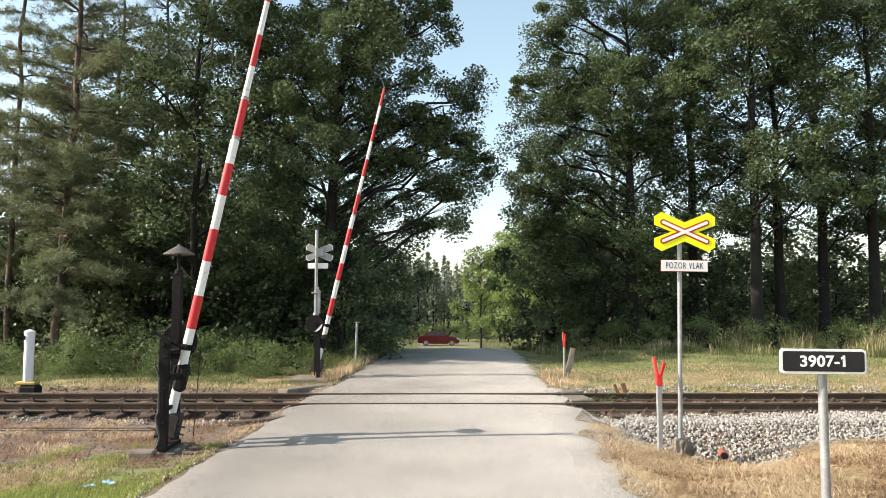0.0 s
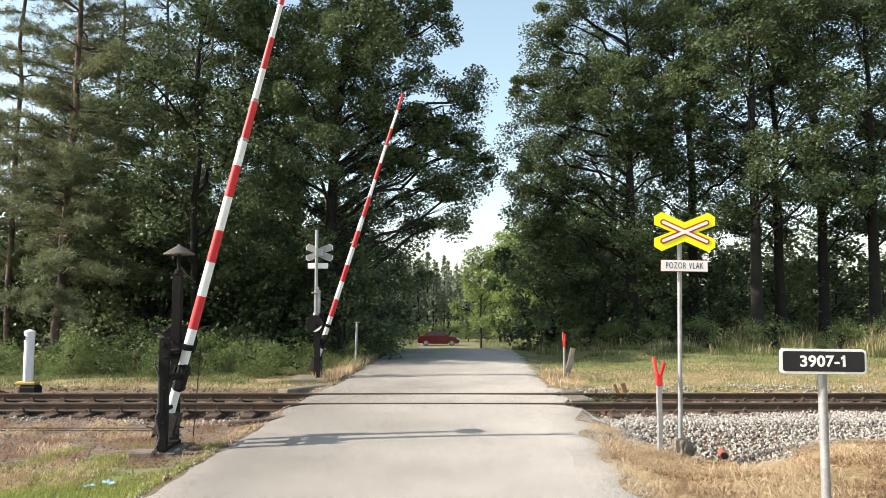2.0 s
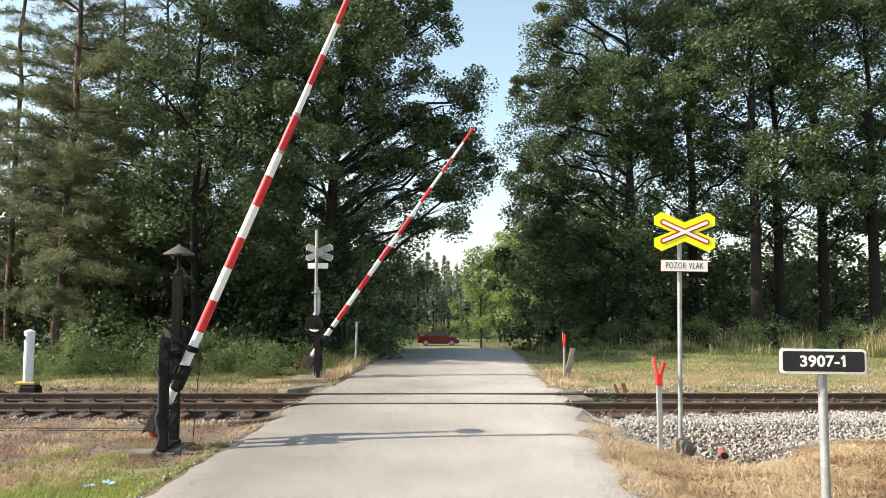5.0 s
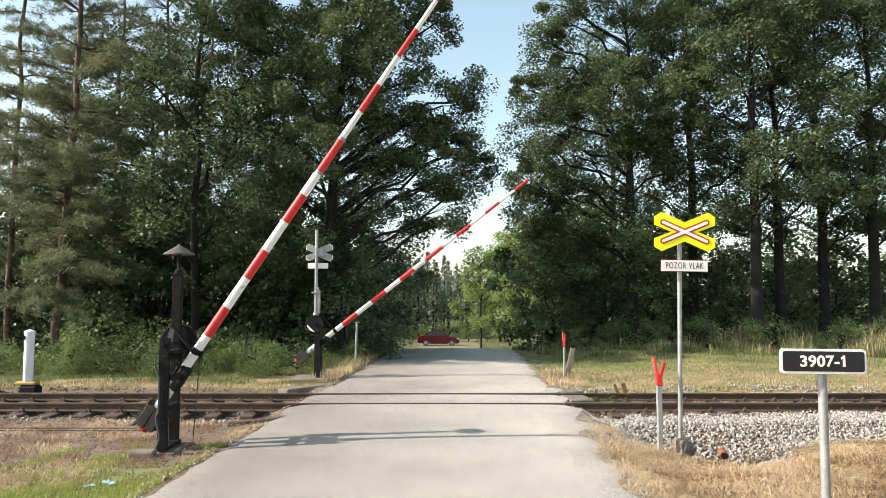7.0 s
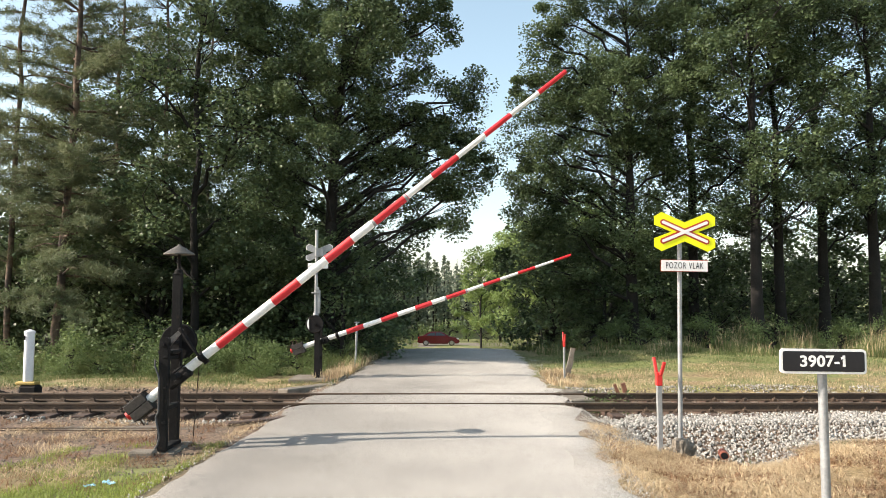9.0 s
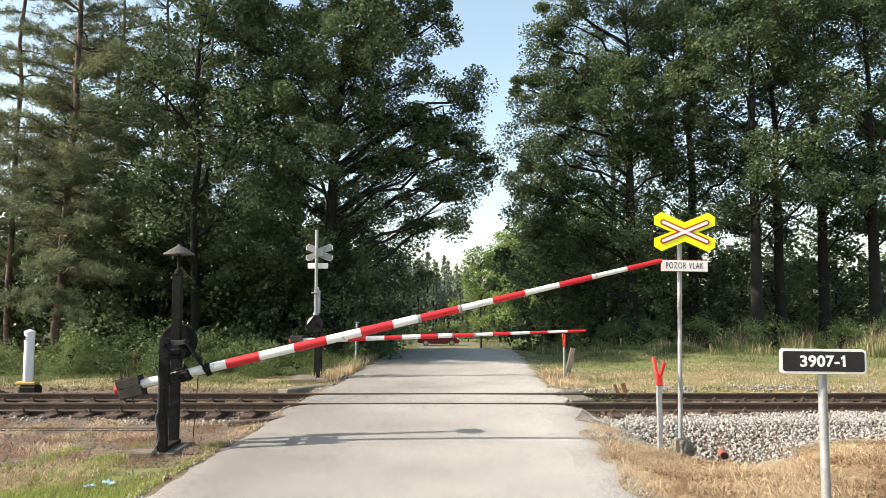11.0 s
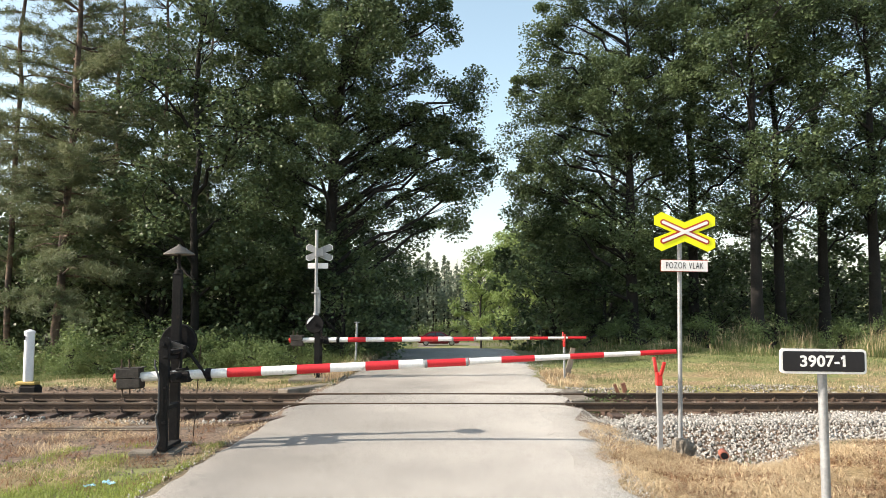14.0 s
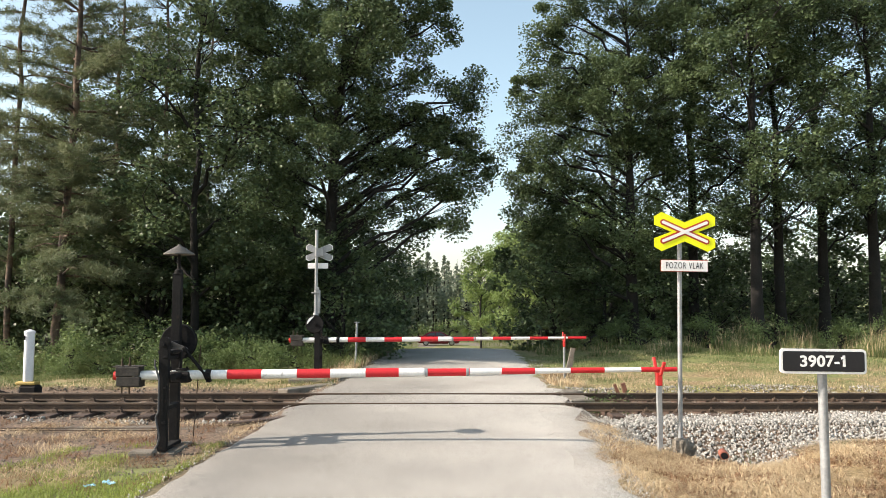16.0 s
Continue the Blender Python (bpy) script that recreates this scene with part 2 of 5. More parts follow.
# ---- the lie of the land ----
def sstep(a, b, x):
    t = np.clip((x - a) / (b - a), 0, 1)
    return t * t * (3 - 2 * t)


def road_left(y):
    return -3.45 + 0.0475 * np.minimum(y, 60)


def road_right(y):
    return np.where(y < 12.5, 1.2 + 0.093 * y, 2.36 + 0.03 * (np.minimum(y, 60) - 12.5))


def profile(y):
    """Height along the road: level over the crossing, then down to the side road."""
    return -1.0 * sstep(29, 46, y) - 1.6 * sstep(38, 76, y)


def land(x, y):
    x, y = np.asarray(x, float), np.asarray(y, float)
    z = profile(y) - 0.05 + 0.02 * np.sin(x * 1.7 + y) * np.sin(y * 1.3 - x * 0.6)
    off = np.maximum(road_left(y) - x, x - road_right(y))
    # the track bed lies lower than the road beside it
    bed = sstep(12.4, 13.3, y) * (1 - sstep(16.6, 17.3, y)) * sstep(0.1, 0.5, off)
    z = z - 0.17 * bed
    # stony hollow with the mouth of the drain, and the ditch along the track
    right = sstep(2.6, 3.4, x)
    z = z - 0.22 * right * sstep(10.3, 11.3, y) * (1 - sstep(11.6, 13.0, y))
    z = z - 0.47 * np.exp(-((x - 4.1) / 0.8) ** 2 - ((y - 10.8) / np.where(y < 10.8, 1.15, 0.7)) ** 2)
    # ballast shoulder up to the near rail
    z = z + 0.055 * sstep(2.9, 3.6, x) * sstep(12.7, 13.2, y) * (1 - sstep(13.95, 14.1, y))
    # grassy hump before the ditch
    z = z + 0.10 * np.exp(-((x - 5.6) / 1.1) ** 2 - ((y - 9.4) / 0.8) ** 2)
    # made ground round the near barrier
    z = z + 0.055 * np.exp(-((x + 4.0) / 0.9) ** 2 - ((y - 10.0) / 0.8) ** 2)
    # verge and wood on both sides
    z = z + 0.25 * sstep(3.5, 9, x) * sstep(18, 26, y) * (1 - sstep(40, 60, y))
    z = z - 0.15 * sstep(4, 8, -x) * sstep(18.5, 22, y)
    z = z - 0.04 * sstep(0.0, 0.4, off) * (1 - sstep(2, 4, off))
    return z + 6.0 * sstep(95, 260, y)


def spread(lo, hi, flo, fhi, fine, coarse):
    a = np.arange(flo, fhi, fine)
    left, right, s, p = [], [], coarse, flo
    while p > lo:
        p -= s
        s *= 1.25
        left.append(p)
    s, p = coarse, a[-1]
    while p < hi:
        p += s
        s *= 1.25
        right.append(p)
    return np.array(left[::-1] + list(a) + right)


def covers(x, y):
    """What grows where: straw, green, bare earth."""
    n = np.array([noise.fractal(Vector((a * 0.8, b * 0.8, 0.3)), 1.0, 2.0, 4) for a, b in zip(x.ravel(), y.ravel())]).reshape(x.shape)
    n2 = np.array([noise.fractal(Vector((a * 0.35, b * 0.35, 7.3)), 1.0, 2.0, 3) for a, b in zip(x.ravel(), y.ravel())]).reshape(x.shape)
    left = x < 0
    straw = np.where(left, np.clip(0.25 + n * 0.6, 0, 1), np.clip(0.95 + n * 0.3, 0, 1))
    earth = np.where(left, sstep(8.6, 9.6, y - 0.25 * (x + 4) + n * 0.6), 0.0) * (1 - sstep(17, 17.8, y))
    earth = np.maximum(earth, sstep(13.0, 13.4, y) * (1 - sstep(16.4, 16.9, y)))
    earth = np.maximum(earth, 0.85 * sstep(21, 25, y + n2 * 2) * np.where(left, 1.0, sstep(28, 34, y)))
    earth = np.maximum(earth, np.where(x > 2.2, sstep(10.6, 10.9, y) * (1 - sstep(13, 13.4, y)), 0))
    earth = np.maximum(earth, (np.hypot((x - 4.1) / 1.1, (y - 10.9) / 1.0) < 1) * 1.0)
    off = np.maximum(road_left(y) - x, x - road_right(y))
    earth = np.maximum(earth, (1 - sstep(0.1, 0.45, off + 0.3 * n)) * np.where(left, 0.75, 0.2))
    straw = np.where(y > 17, np.clip(0.45 + n * 0.8 - 0.3 * sstep(19, 24, y), 0, 1), straw)
    earth = earth * (1 - 0.9 * sstep(45, 60, y))
    straw = straw * (1 - 0.7 * sstep(60, 80, y))
    return straw, np.clip(1 - straw, 0, 1), np.clip(earth, 0, 1)


def ground_material():
    m = bpy.data.materials.new("verge_ground")
    m.use_nodes = True
    t = m.node_tree
    n, l = t.nodes, t.links
    b = n["Principled BSDF"]
    b.inputs["Roughness"].default_value = 0.95
    at = n.new("ShaderNodeVertexColor")
    at.layer_name = "cover"
    sep = n.new("ShaderNodeSeparateColor")
    l.new(at.outputs[0], sep.inputs[0])
    geo = n.new("ShaderNodeNewGeometry")

    def noisy(scale, c1, c2, detail=6):
        x, r = n.new("ShaderNodeTexNoise"), n.new("ShaderNodeValToRGB")
        x.inputs["Scale"].default_value, x.inputs["Detail"].default_value = scale, detail
        l.new(geo.outputs["Position"], x.inputs["Vector"])
        r.color_ramp.elements[0].position, r.color_ramp.elements[1].position = 0.33, 0.67
        r.color_ramp.elements[0].color, r.color_ramp.elements[1].color = (*c1, 1), (*c2, 1)
        l.new(x.outputs[0], r.inputs[0])
        return x, r

    _, straw = noisy(13, (0.11, 0.07, 0.035), (0.42, 0.30, 0.165))
    _, green = noisy(7, (0.07, 0.09, 0.02), (0.20, 0.22, 0.07))
    x, earth = noisy(22, (0.05, 0.032, 0.021), (0.21, 0.145, 0.10))

    def mix(fac, a, c):
        q = n.new("ShaderNodeMix")
        q.data_type = "RGBA"
        l.new(fac, q.inputs[0])
        l.new(a, q.inputs[6])
        l.new(c, q.inputs[7])
        return q.outputs[2]

    c = mix(sep.outputs[0], green.outputs[0], straw.outputs[0])
    c = mix(sep.outputs[2], c, earth.outputs[0])
    l.new(c, b.inputs["Base Color"])
    bp = n.new("ShaderNodeBump")
    bp.inputs["Strength"].default_value, bp.inputs["Distance"].default_value = 0.45, 0.02
    l.new(x.outputs[0], bp.inputs["Height"])
    l.new(bp.outputs[0], b.inputs["Normal"])
    return m


def grid_sheet(name, xs, ys, height, material):
    gx, gy = np.meshgrid(xs, ys)
    v = np.stack([gx, gy, height(gx, gy)], -1).reshape(-1, 3)
    w = len(xs)
    i = (np.arange(len(ys) - 1)[:, None] * w + np.arange(w - 1)[None]).ravel()
    f = np.concatenate([np.stack([i, i + 1, i + w + 1], 1), np.stack([i, i + w + 1, i + w], 1)])
    return tri_mesh(name, v, f, material, smooth=True), gx, gy


def build_ground():
    xs = spread(-900, 900, -12, 13, 0.17, 0.4)
    ys = spread(-300, 1500, 5.5, 25, 0.17, 0.4)
    ob, gx, gy = grid_sheet("ground", xs, ys, land, ground_material())
    s, g, e = covers(gx, gy)
    col = ob.data.color_attributes.new("cover", "FLOAT_COLOR", "POINT")
    col.data.foreach_set("color", np.stack([s, g, e, np.ones_like(s)], -1).astype(np.float32).ravel())
    tagged(ob, "dry grass verge with bare earth and forest floor", "ground", kind="structure")


def build_road():
    """A strip of worn asphalt, ragged at its edges, with two grooves for the rails."""
    ys = np.unique(np.concatenate([np.arange(-40, 4, 2.0), np.arange(4, 32, 0.25), np.arange(32, 76, 2.0), [14.06, 14.10, 14.17, 14.21, 15.52, 15.56, 15.64, 15.68]]))
    us = np.linspace(0, 1, 25)
    v = []
    for y in ys:
        ragged = noise.noise(Vector((y * 1.6, 3.1, 0))) * 0.2 + noise.noise(Vector((y * 5, 8.1, 0))) * 0.05
        ragged2 = noise.noise(Vector((y * 1.3, 9.1, 4))) * 0.3 + noise.noise(Vector((y * 5, 1.1, 4))) * 0.12
        a, b = float(road_left(y)) + ragged, float(road_right(y)) + ragged2
        groove = -0.05 if (14.08 < y < 14.19 or 15.54 < y < 15.66) else 0.0
        for u in us:
            x = a + (b - a) * u
            crown = 0.03 * (1 - (2 * u - 1) ** 2) - 0.05 * max(0.0, abs(2 * u - 1) - 0.92) / 0.08
            v.append((x, y, float(profile(y)) - 0.012 + crown * (0.3 if 13 < y < 17 else 1) + groove))
    w = len(us)
    f = []
    for j in range(len(ys) - 1):
        for i in range(w - 1):
            p = j * w + i
            f.append((p, p + 1, p + w + 1, p + w))
    tagged(raw("road", v, f, ASPHALT, smooth=True), "worn pale grey asphalt road over the crossing", "road", kind="structure")
    # the side road across the end
    v, f = [], []
    for j, y in enumerate((75.0, 77.5, 80.5, 83.0)):
        for i, x in enumerate(np.linspace(-60, 60, 25)):
            v.append((x, y, float(profile(y)) - 0.02))
    for j in range(3):
        for i in range(24):
            p = j * 25 + i
            f.append((p, p + 1, p + 26, p + 25))
    tagged(raw("road", v, f, CONCRETE), "pale gravel side road at the wood's edge", "road", kind="structure")


build_ground()
build_road()


# ---- railway track ----
def build_track():
    track = thing("railway_track", pose(0, 14.9, 0), "single railway track with rusty rails on dark sleepers", "railway track", kind="structure")
    prof = [(-0.065, -0.155), (0.065, -0.155), (0.065, -0.145), (0.012, -0.125), (0.009, -0.045), (0.036, -0.03), (0.036, -0.004), (0.03, 0.0), (-0.03, 0.0), (-0.036, -0.004), (-0.036, -0.03), (-0.009, -0.045), (-0.012, -0.125), (-0.065, -0.145)]
    turn = pose(0, 0, 0, 0, 0, 90)
    for y in (-0.755, 0.755):
        bm = prism(bmesh.new(), prof, -70, 70, pose(0, y, 0.012) @ turn)
        bm.normal_update()
        for f in bm.faces:
            if f.normal.z > 0.5 and f.calc_center_median().z > -0.03:
                f.material_index = 1
        part("rail", bm, [RUST_STEEL, RAIL_TOP], track, "rusty steel rail")
    base = bmesh.new()
    box(base, 0, 0, -0.225, 0.25, 2.5, 0.13, 0.015)
    me = bpy.data.meshes.new("sleeper")
    base.to_mesh(me)
    base.free()
    me.materials.append(SLEEPER)
    fb = bmesh.new()
    box(fb, 0, 0, -0.15, 0.17, 0.36, 0.022, 0.004)
    for s in (-1, 1):
        box(fb, 0, s * 0.1, -0.115, 0.09, 0.07, 0.05, 0.01)
        rod(fb, (0, s * 0.105, -0.1), (0, s * 0.105, -0.055), 0.018, seg=6)
        rod(fb, (0.05, s * 0.15, -0.14), (0.05, s * 0.15, -0.11), 0.02, seg=6)
    fm = bpy.data.meshes.new("rail_fastening")
    fb.to_mesh(fm)
    fb.free()
    fm.materials.append(RUST_STEEL)
    for k in range(-42, 43):
        x = k * 0.62 + 0.1
        if -2.6 < x < 2.5:
            continue
        s = new("sleeper", me)
        s.parent = track
        s.matrix_local = pose(x + random.uniform(-0.02, 0.02), 0, 0, 0, 0, random.uniform(-0.8, 0.8))
        for y in (-0.755, 0.755):
            q = new("rail_fastening", fm)
            q.parent = s
            q.matrix_local = pose(0, y, 0)


build_track()


# ---- barriers ----
def channel(bm, cx, cy, z0, z1, w, d, t=0.012, open_y=1):
    """An upright steel channel, its open side along y."""
    box(bm, cx, cy - open_y * (d / 2 - t / 2), (z0 + z1) / 2, w, t, z1 - z0, 0.002)
    for s in (-1, 1):
        box(bm, cx + s * (w / 2 - t / 2), cy + open_y * t / 2, (z0 + z1) / 2, t, d - t, z1 - z0, 0.002)


def build_arm(barrier, pivot, length):
    """The striped pole: turns about y at its pivot, which is its origin."""
    bm = bmesh.new()
    start, splice = -0.62, 3.30
    lathe(bm, [(0.062, start), (0.064, start + 0.02), (0.058, splice), (0.046, splice + 0.002)], pose(0, 0, 0, 0, 90, 0), 20)
    lathe(bm, [(0.046, splice - 0.1), (0.046, splice + 0.3), (0.029, length - 0.004), (0.024, length)], pose(0, 0, 0, 0, 90, 0), 20)
    arm = part("arm", bm, WHITE_PAINT, barrier, "red and white striped barrier arm", True)
    arm.location = pivot

    def radius(x):
        if x < splice:
            return 0.064 + (0.058 - 0.064) * (x - start) / (splice - start)
        return 0.046 + (0.029 - 0.046) * max(0, x - splice - 0.3) / (length - splice - 0.3)

    bands = [(0.64, 1.10), (1.58, 2.03), (2.51, 2.96), (3.33, 3.93), (4.37, 4.83), (5.32, 5.79), (6.30, length + 0.003)]
    for a, b in bands:
        bm = bmesh.new()
        r1, r2 = radius(a) + 0.0025, radius(b) + 0.0025
        lathe(bm, [(r1, a), (r2, b)], pose(0, 0, 0, 0, 90, 0), 20)
        part("red_band", bm, RED_PAINT, arm, "red painted band", True)
    # half shell laid over the joint of the two tubes, with its clamps
    bm = bmesh.new()
    box(bm, splice + 0.32, 0, -0.03, 0.56, 0.075, 0.05, 0.012)
    part("splice_shell", bm, RED_PAINT, arm, "faded red splice shell")
    for x in (splice + 0.035, splice + 0.60):
        bm = lathe(bmesh.new(), [(0.052, x - 0.02), (0.057, x - 0.016), (0.057, x + 0.016), (0.052, x + 0.02)], pose(0, 0, -0.006, 0, 90, 0), 18)
        part("splice_clamp", bm, GREY_STEEL, arm, "steel clamp", True)
    # weight at the short end: plates clamped with bolts
    bm = bmesh.new()
    for k in range(2):
        box(bm, -0.675 + 0.012 * k, 0, 0.058 - 0.132 * k, 0.31, 0.2, 0.124, 0.006)
    box(bm, -0.68, 0, 0.127, 0.40, 0.17, 0.012, 0.002)
    box(bm, -0.64, 0, -0.143, 0.28, 0.17, 0.012, 0.002)
    part("counterweight", bm, CAST_WEIGHT, arm, "weathered black cast counterweight")
    for x in (-0.76, -0.66):
        bm = bmesh.new()
        rod(bm, (x, -0.05, -0.24), (x, -0.05, 0.25), 0.011, seg=8)
        rod(bm, (x, -0.05, 0.133), (x, -0.05, 0.16), 0.02, seg=6)
        part("clamp_bolt", bm, RUST_STEEL, arm)
    bm = lathe(bmesh.new(), [(0.045, 0.81), (0.06, 0.825), (0.06, 0.88), (0.03, 0.885)], pose(0, 0, 0, 0, -90, 0), 14)
    part("end_cap", bm, RED_POST, arm, "red end cap")
    # hub shell and bracket of the pull rod
    bm = bmesh.new()
    box(bm, -0.03, 0, -0.025, 0.38, 0.17, 0.15, 0.035)
    rod(bm, (0, -0.3, 0), (0, 0.3, 0), 0.045)
    box(bm, 0.03, 0, 0.075, 0.16, 0.12, 0.03, 0.008)
    for x in (-0.12, 0.0, 0.1):
        rod(bm, (x, -0.03, 0.06), (x, -0.03, 0.115), 0.016, seg=6)
    box(bm, 0.02, -0.085, -0.06, 0.22, 0.03, 0.07, 0.01)
    part("hub", bm, BLACK_STEEL, arm, "black cast hub")
    bm = lathe(bmesh.new(), [(0.064, 0.345), (0.074, 0.35), (0.074, 0.42), (0.064, 0.425)], pose(0, 0, 0, 0, 90, 0), 18)
    box(bm, 0.385, -0.085, 0, 0.075, 0.04, 0.09, 0.012)
    box(bm, 0.385, 0, -0.085, 0.06, 0.1, 0.03, 0.008)
    rod(bm, (0.385, -0.16, 0), (0.385, -0.08, 0), 0.018, seg=10)
    part("bracket", bm, BLACK_STEEL, arm, "black steel lever bracket")
    return arm


def build_barrier(m, side, label, tall, pivot_z, length):
    """side +1: the winding wheel on the far face, -1: on the near one. tall: height of the back post."""
    b = thing("level_crossing_barrier", m, label, "barrier", "barriers of the level crossing")
    lo = -0.02 if side > 0 else -0.08
    bm = bmesh.new()
    channel(bm, -0.115 if side > 0 else -0.10, -0.29, lo, 1.40 if side > 0 else 1.57, 0.12 if side > 0 else 0.14, 0.09, open_y=1)
    if side > 0:
        prism(bm, [(-0.185, 1.36), (-0.045, 1.36), (-0.055, 1.44), (-0.10, 1.46), (-0.165, 1.45)], -0.32, -0.26)
        rod(bm, (-0.13, -0.37, 1.365), (-0.13, -0.32, 1.365), 0.035, seg=6)
        for z in (0.35, 0.8, 1.2):
            box(bm, -0.09, -0.345, z, 0.05, 0.03, 0.03, 0.004)
    part("front_post", bm, BLACK_STEEL, b, "black painted steel channel post")
    bm = bmesh.new()
    px = -0.158 if side > 0 else -0.13
    channel(bm, px, 0.29, lo, tall, 0.115, 0.11, open_y=1)
    box(bm, px, 0.29, tall + 0.006, 0.125, 0.12, 0.012, 0.003)
    part("back_post", bm, BLACK_STEEL, b, "tall black painted steel post")
    for z, w, l in ((0.52, 0.10, 0.5), (1.18 if side > 0 else 0.9, 0.10, 0.5), (0.0, 0.12, 0.6)):
        part("cross_tie", box(bmesh.new(), -0.12, 0, z, w, l, 0.055, 0.008), BLACK_STEEL, b, "black steel frame tie")
    # winding wheel with its rim, spokes and a pale sector
    wy = side * (0.40 if side > 0 else 0.42)
    wz, wx, wr = (1.365, -0.155, 0.24) if side > 0 else (1.37, -0.15, 0.215)
    bm = bmesh.new()
    lathe(bm, [(wr * 0.74, -0.03), (wr, -0.035), (wr + 0.012, -0.02), (wr * 0.93, 0.0), (wr + 0.012, 0.02), (wr, 0.035), (wr * 0.74, 0.03), (wr * 0.74, -0.03)], pose(0, 0, 0, 90, 0, 0), 28)
    bmesh.ops.delete(bm, geom=[f for f in bm.faces if len(f.verts) > 4], context="FACES_ONLY")
    bmesh.ops.remove_doubles(bm, verts=bm.verts[:], dist=0.0001)
    rod(bm, (0, -0.06, 0), (0, 0.06, 0), 0.04)
    for k in range(5):
        rod(bm, (0, 0, 0), (wr * 0.88 * math.cos(1.257 * k), 0, wr * 0.88 * math.sin(1.257 * k)), 0.016, seg=6)
    rod(bm, (0, -0.03, 0), (0, -0.015, 0), wr * 0.86, seg=28)
    wheel = part("winding_wheel", bm, BLACK_STEEL, b, "black winding wheel")
    wheel.location = (wx, wy, wz)
    if side < 0:
        pts = [(wr * 0.9 * math.cos(a), wr * 0.9 * math.sin(a)) for a in [radians(-88 + 9 * k) for k in range(11)]]
        part("white_sector", prism(bmesh.new(), pts, -0.04, -0.034), WHITE_PAINT, wheel, "white painted sector")
    arm = build_arm(b, (0, 0, pivot_z), length)
    if side > 0:
        bm = bmesh.new()
        rod(bm, (-0.13, -0.36, 1.365), (-0.13, 0.46, 1.365), 0.028)
        lathe(bm, [(0.05, -0.03), (0.06, -0.02), (0.06, 0.02), (0.05, 0.03)], pose(-0.13, -0.2, 1.365, 90, 0, 0), 14)
        part("crank_shaft", bm, BLACK_STEEL, b, "black steel shaft")
        bm = bmesh.new()
        box(bm, -0.13, -0.02, 1.255, 0.20, 0.42, 0.045, 0.01)
        box(bm, -0.05, 0.16, 1.10, 0.035, 0.06, 0.34, 0.008)
        part("gear_case", bm, BLACK_STEEL, b, "black steel bearing bridge")
        # cable clipped along the front post
        bm = bmesh.new()
        run = [(-0.215, -0.35, 1.17), (-0.22, -0.355, 1.10), (-0.16, -0.355, 0.93), (-0.155, -0.355, 0.5), (-0.19, -0.355, 0.42), (-0.135, -0.36, 0.17), (-0.15, -0.37, 0.08), (-0.21, -0.38, -0.03), (-0.215, -0.39, -0.1)]
        for p, q in zip(run, run[1:]):
            rod(bm, p, q, 0.013, seg=8)
        part("cable", bm, CABLE, b, "grey black cable")
        bm = bmesh.new()
        for k in range(30):
            z = 1.3 - k * 0.042
            x = 0.17 - 0.075 * (1.3 - z) / 1.25
            box(bm, x, 0.33, z, 0.014 if k % 2 else 0.007, 0.007 if k % 2 else 0.014, 0.05)
        part("chain", bm, RUST_STEEL, b, "thin rusty chain")
        # warning bell under a cone roof
        bm = bmesh.new()
        lathe(bm, [(0.06, tall + 0.012), (0.055, tall + 0.06), (0.025, tall + 0.075), (0.02, tall + 0.28)], pose(-0.15, 0.29, 0), 14)
        part("bell_stem", bm, BLACK_STEEL, b, "black bell stem")
        bm = lathe(bmesh.new(), [(0.205, tall + 0.285), (0.212, tall + 0.275), (0.21, tall + 0.292), (0.1, tall + 0.365), (0.03, tall + 0.405), (0.012, tall + 0.425)], pose(-0.15, 0.29, 0), 28)
        part("bell_roof", bm, mat("grey_zinc_roof", (0.055, 0.05, 0.045), (0.125, 0.115, 0.10), 0.7, 0.2, scale=6, fine=40), b, "grey conical bell roof", True)
    return b, arm, wheel


def build_linkage(barrier):
    """The crank on the winding shaft and the rod by which it pulls the arm, each with its origin at its own bearing."""
    bm = bmesh.new()
    prism(bm, [(-0.05, -0.03), (0.0, -0.045), (CRANK, -0.024), (CRANK + 0.022, 0), (CRANK, 0.024), (0.0, 0.045), (-0.05, 0.03)], -0.015, 0.015)
    rod(bm, (CRANK, -0.04, 0), (CRANK, 0.03, 0), 0.02, seg=10)
    crank = part("crank", bm, CRANK_STEEL, barrier, "worn dark steel crank")
    bm = bmesh.new()
    rod(bm, (0.03, 0, 0), (LINK - 0.03, 0, 0), 0.017, seg=10)
    rod(bm, (0.12, 0, 0), (LINK - 0.10, 0, 0), 0.024, seg=8)
    for x in (0.0, LINK):
        box(bm, x, 0, 0, 0.075, 0.03, 0.055, 0.012)
    part_link = part("link_rod", bm, BLACK_STEEL, barrier, "black steel pull rod")
    return crank, part_link


CRANK, LINK, LUG, SHAFT = 0.245, 0.45, 0.385, (-0.13, 0.43)


NEAR, near_arm, near_wheel = build_barrier(pose(-3.564, 10.06, 0, 0, 0, 1.69), 1, "near barrier with striped arm on black steel frame", 2.31, 0.935, 6.80)
near_crank, near_link = build_linkage(NEAR)
FAR, far_arm, far_wheel = build_barrier(pose(-3.087, 19.05, 0), -1, "barrier across the tracks with striped arm and wheel", 1.28, 0.948, 6.77)


def build_base_slab(x, y, sx, sy, z, h, rz, label):
    bm = box(bmesh.new(), 0, 0, h / 2, sx, sy, h, 0.02)
    ob = part("concrete_slab", bm, CONCRETE)
    ob.matrix_world = pose(x, y, z, 0, 0, rz)
    tagged(ob, label, "slab")


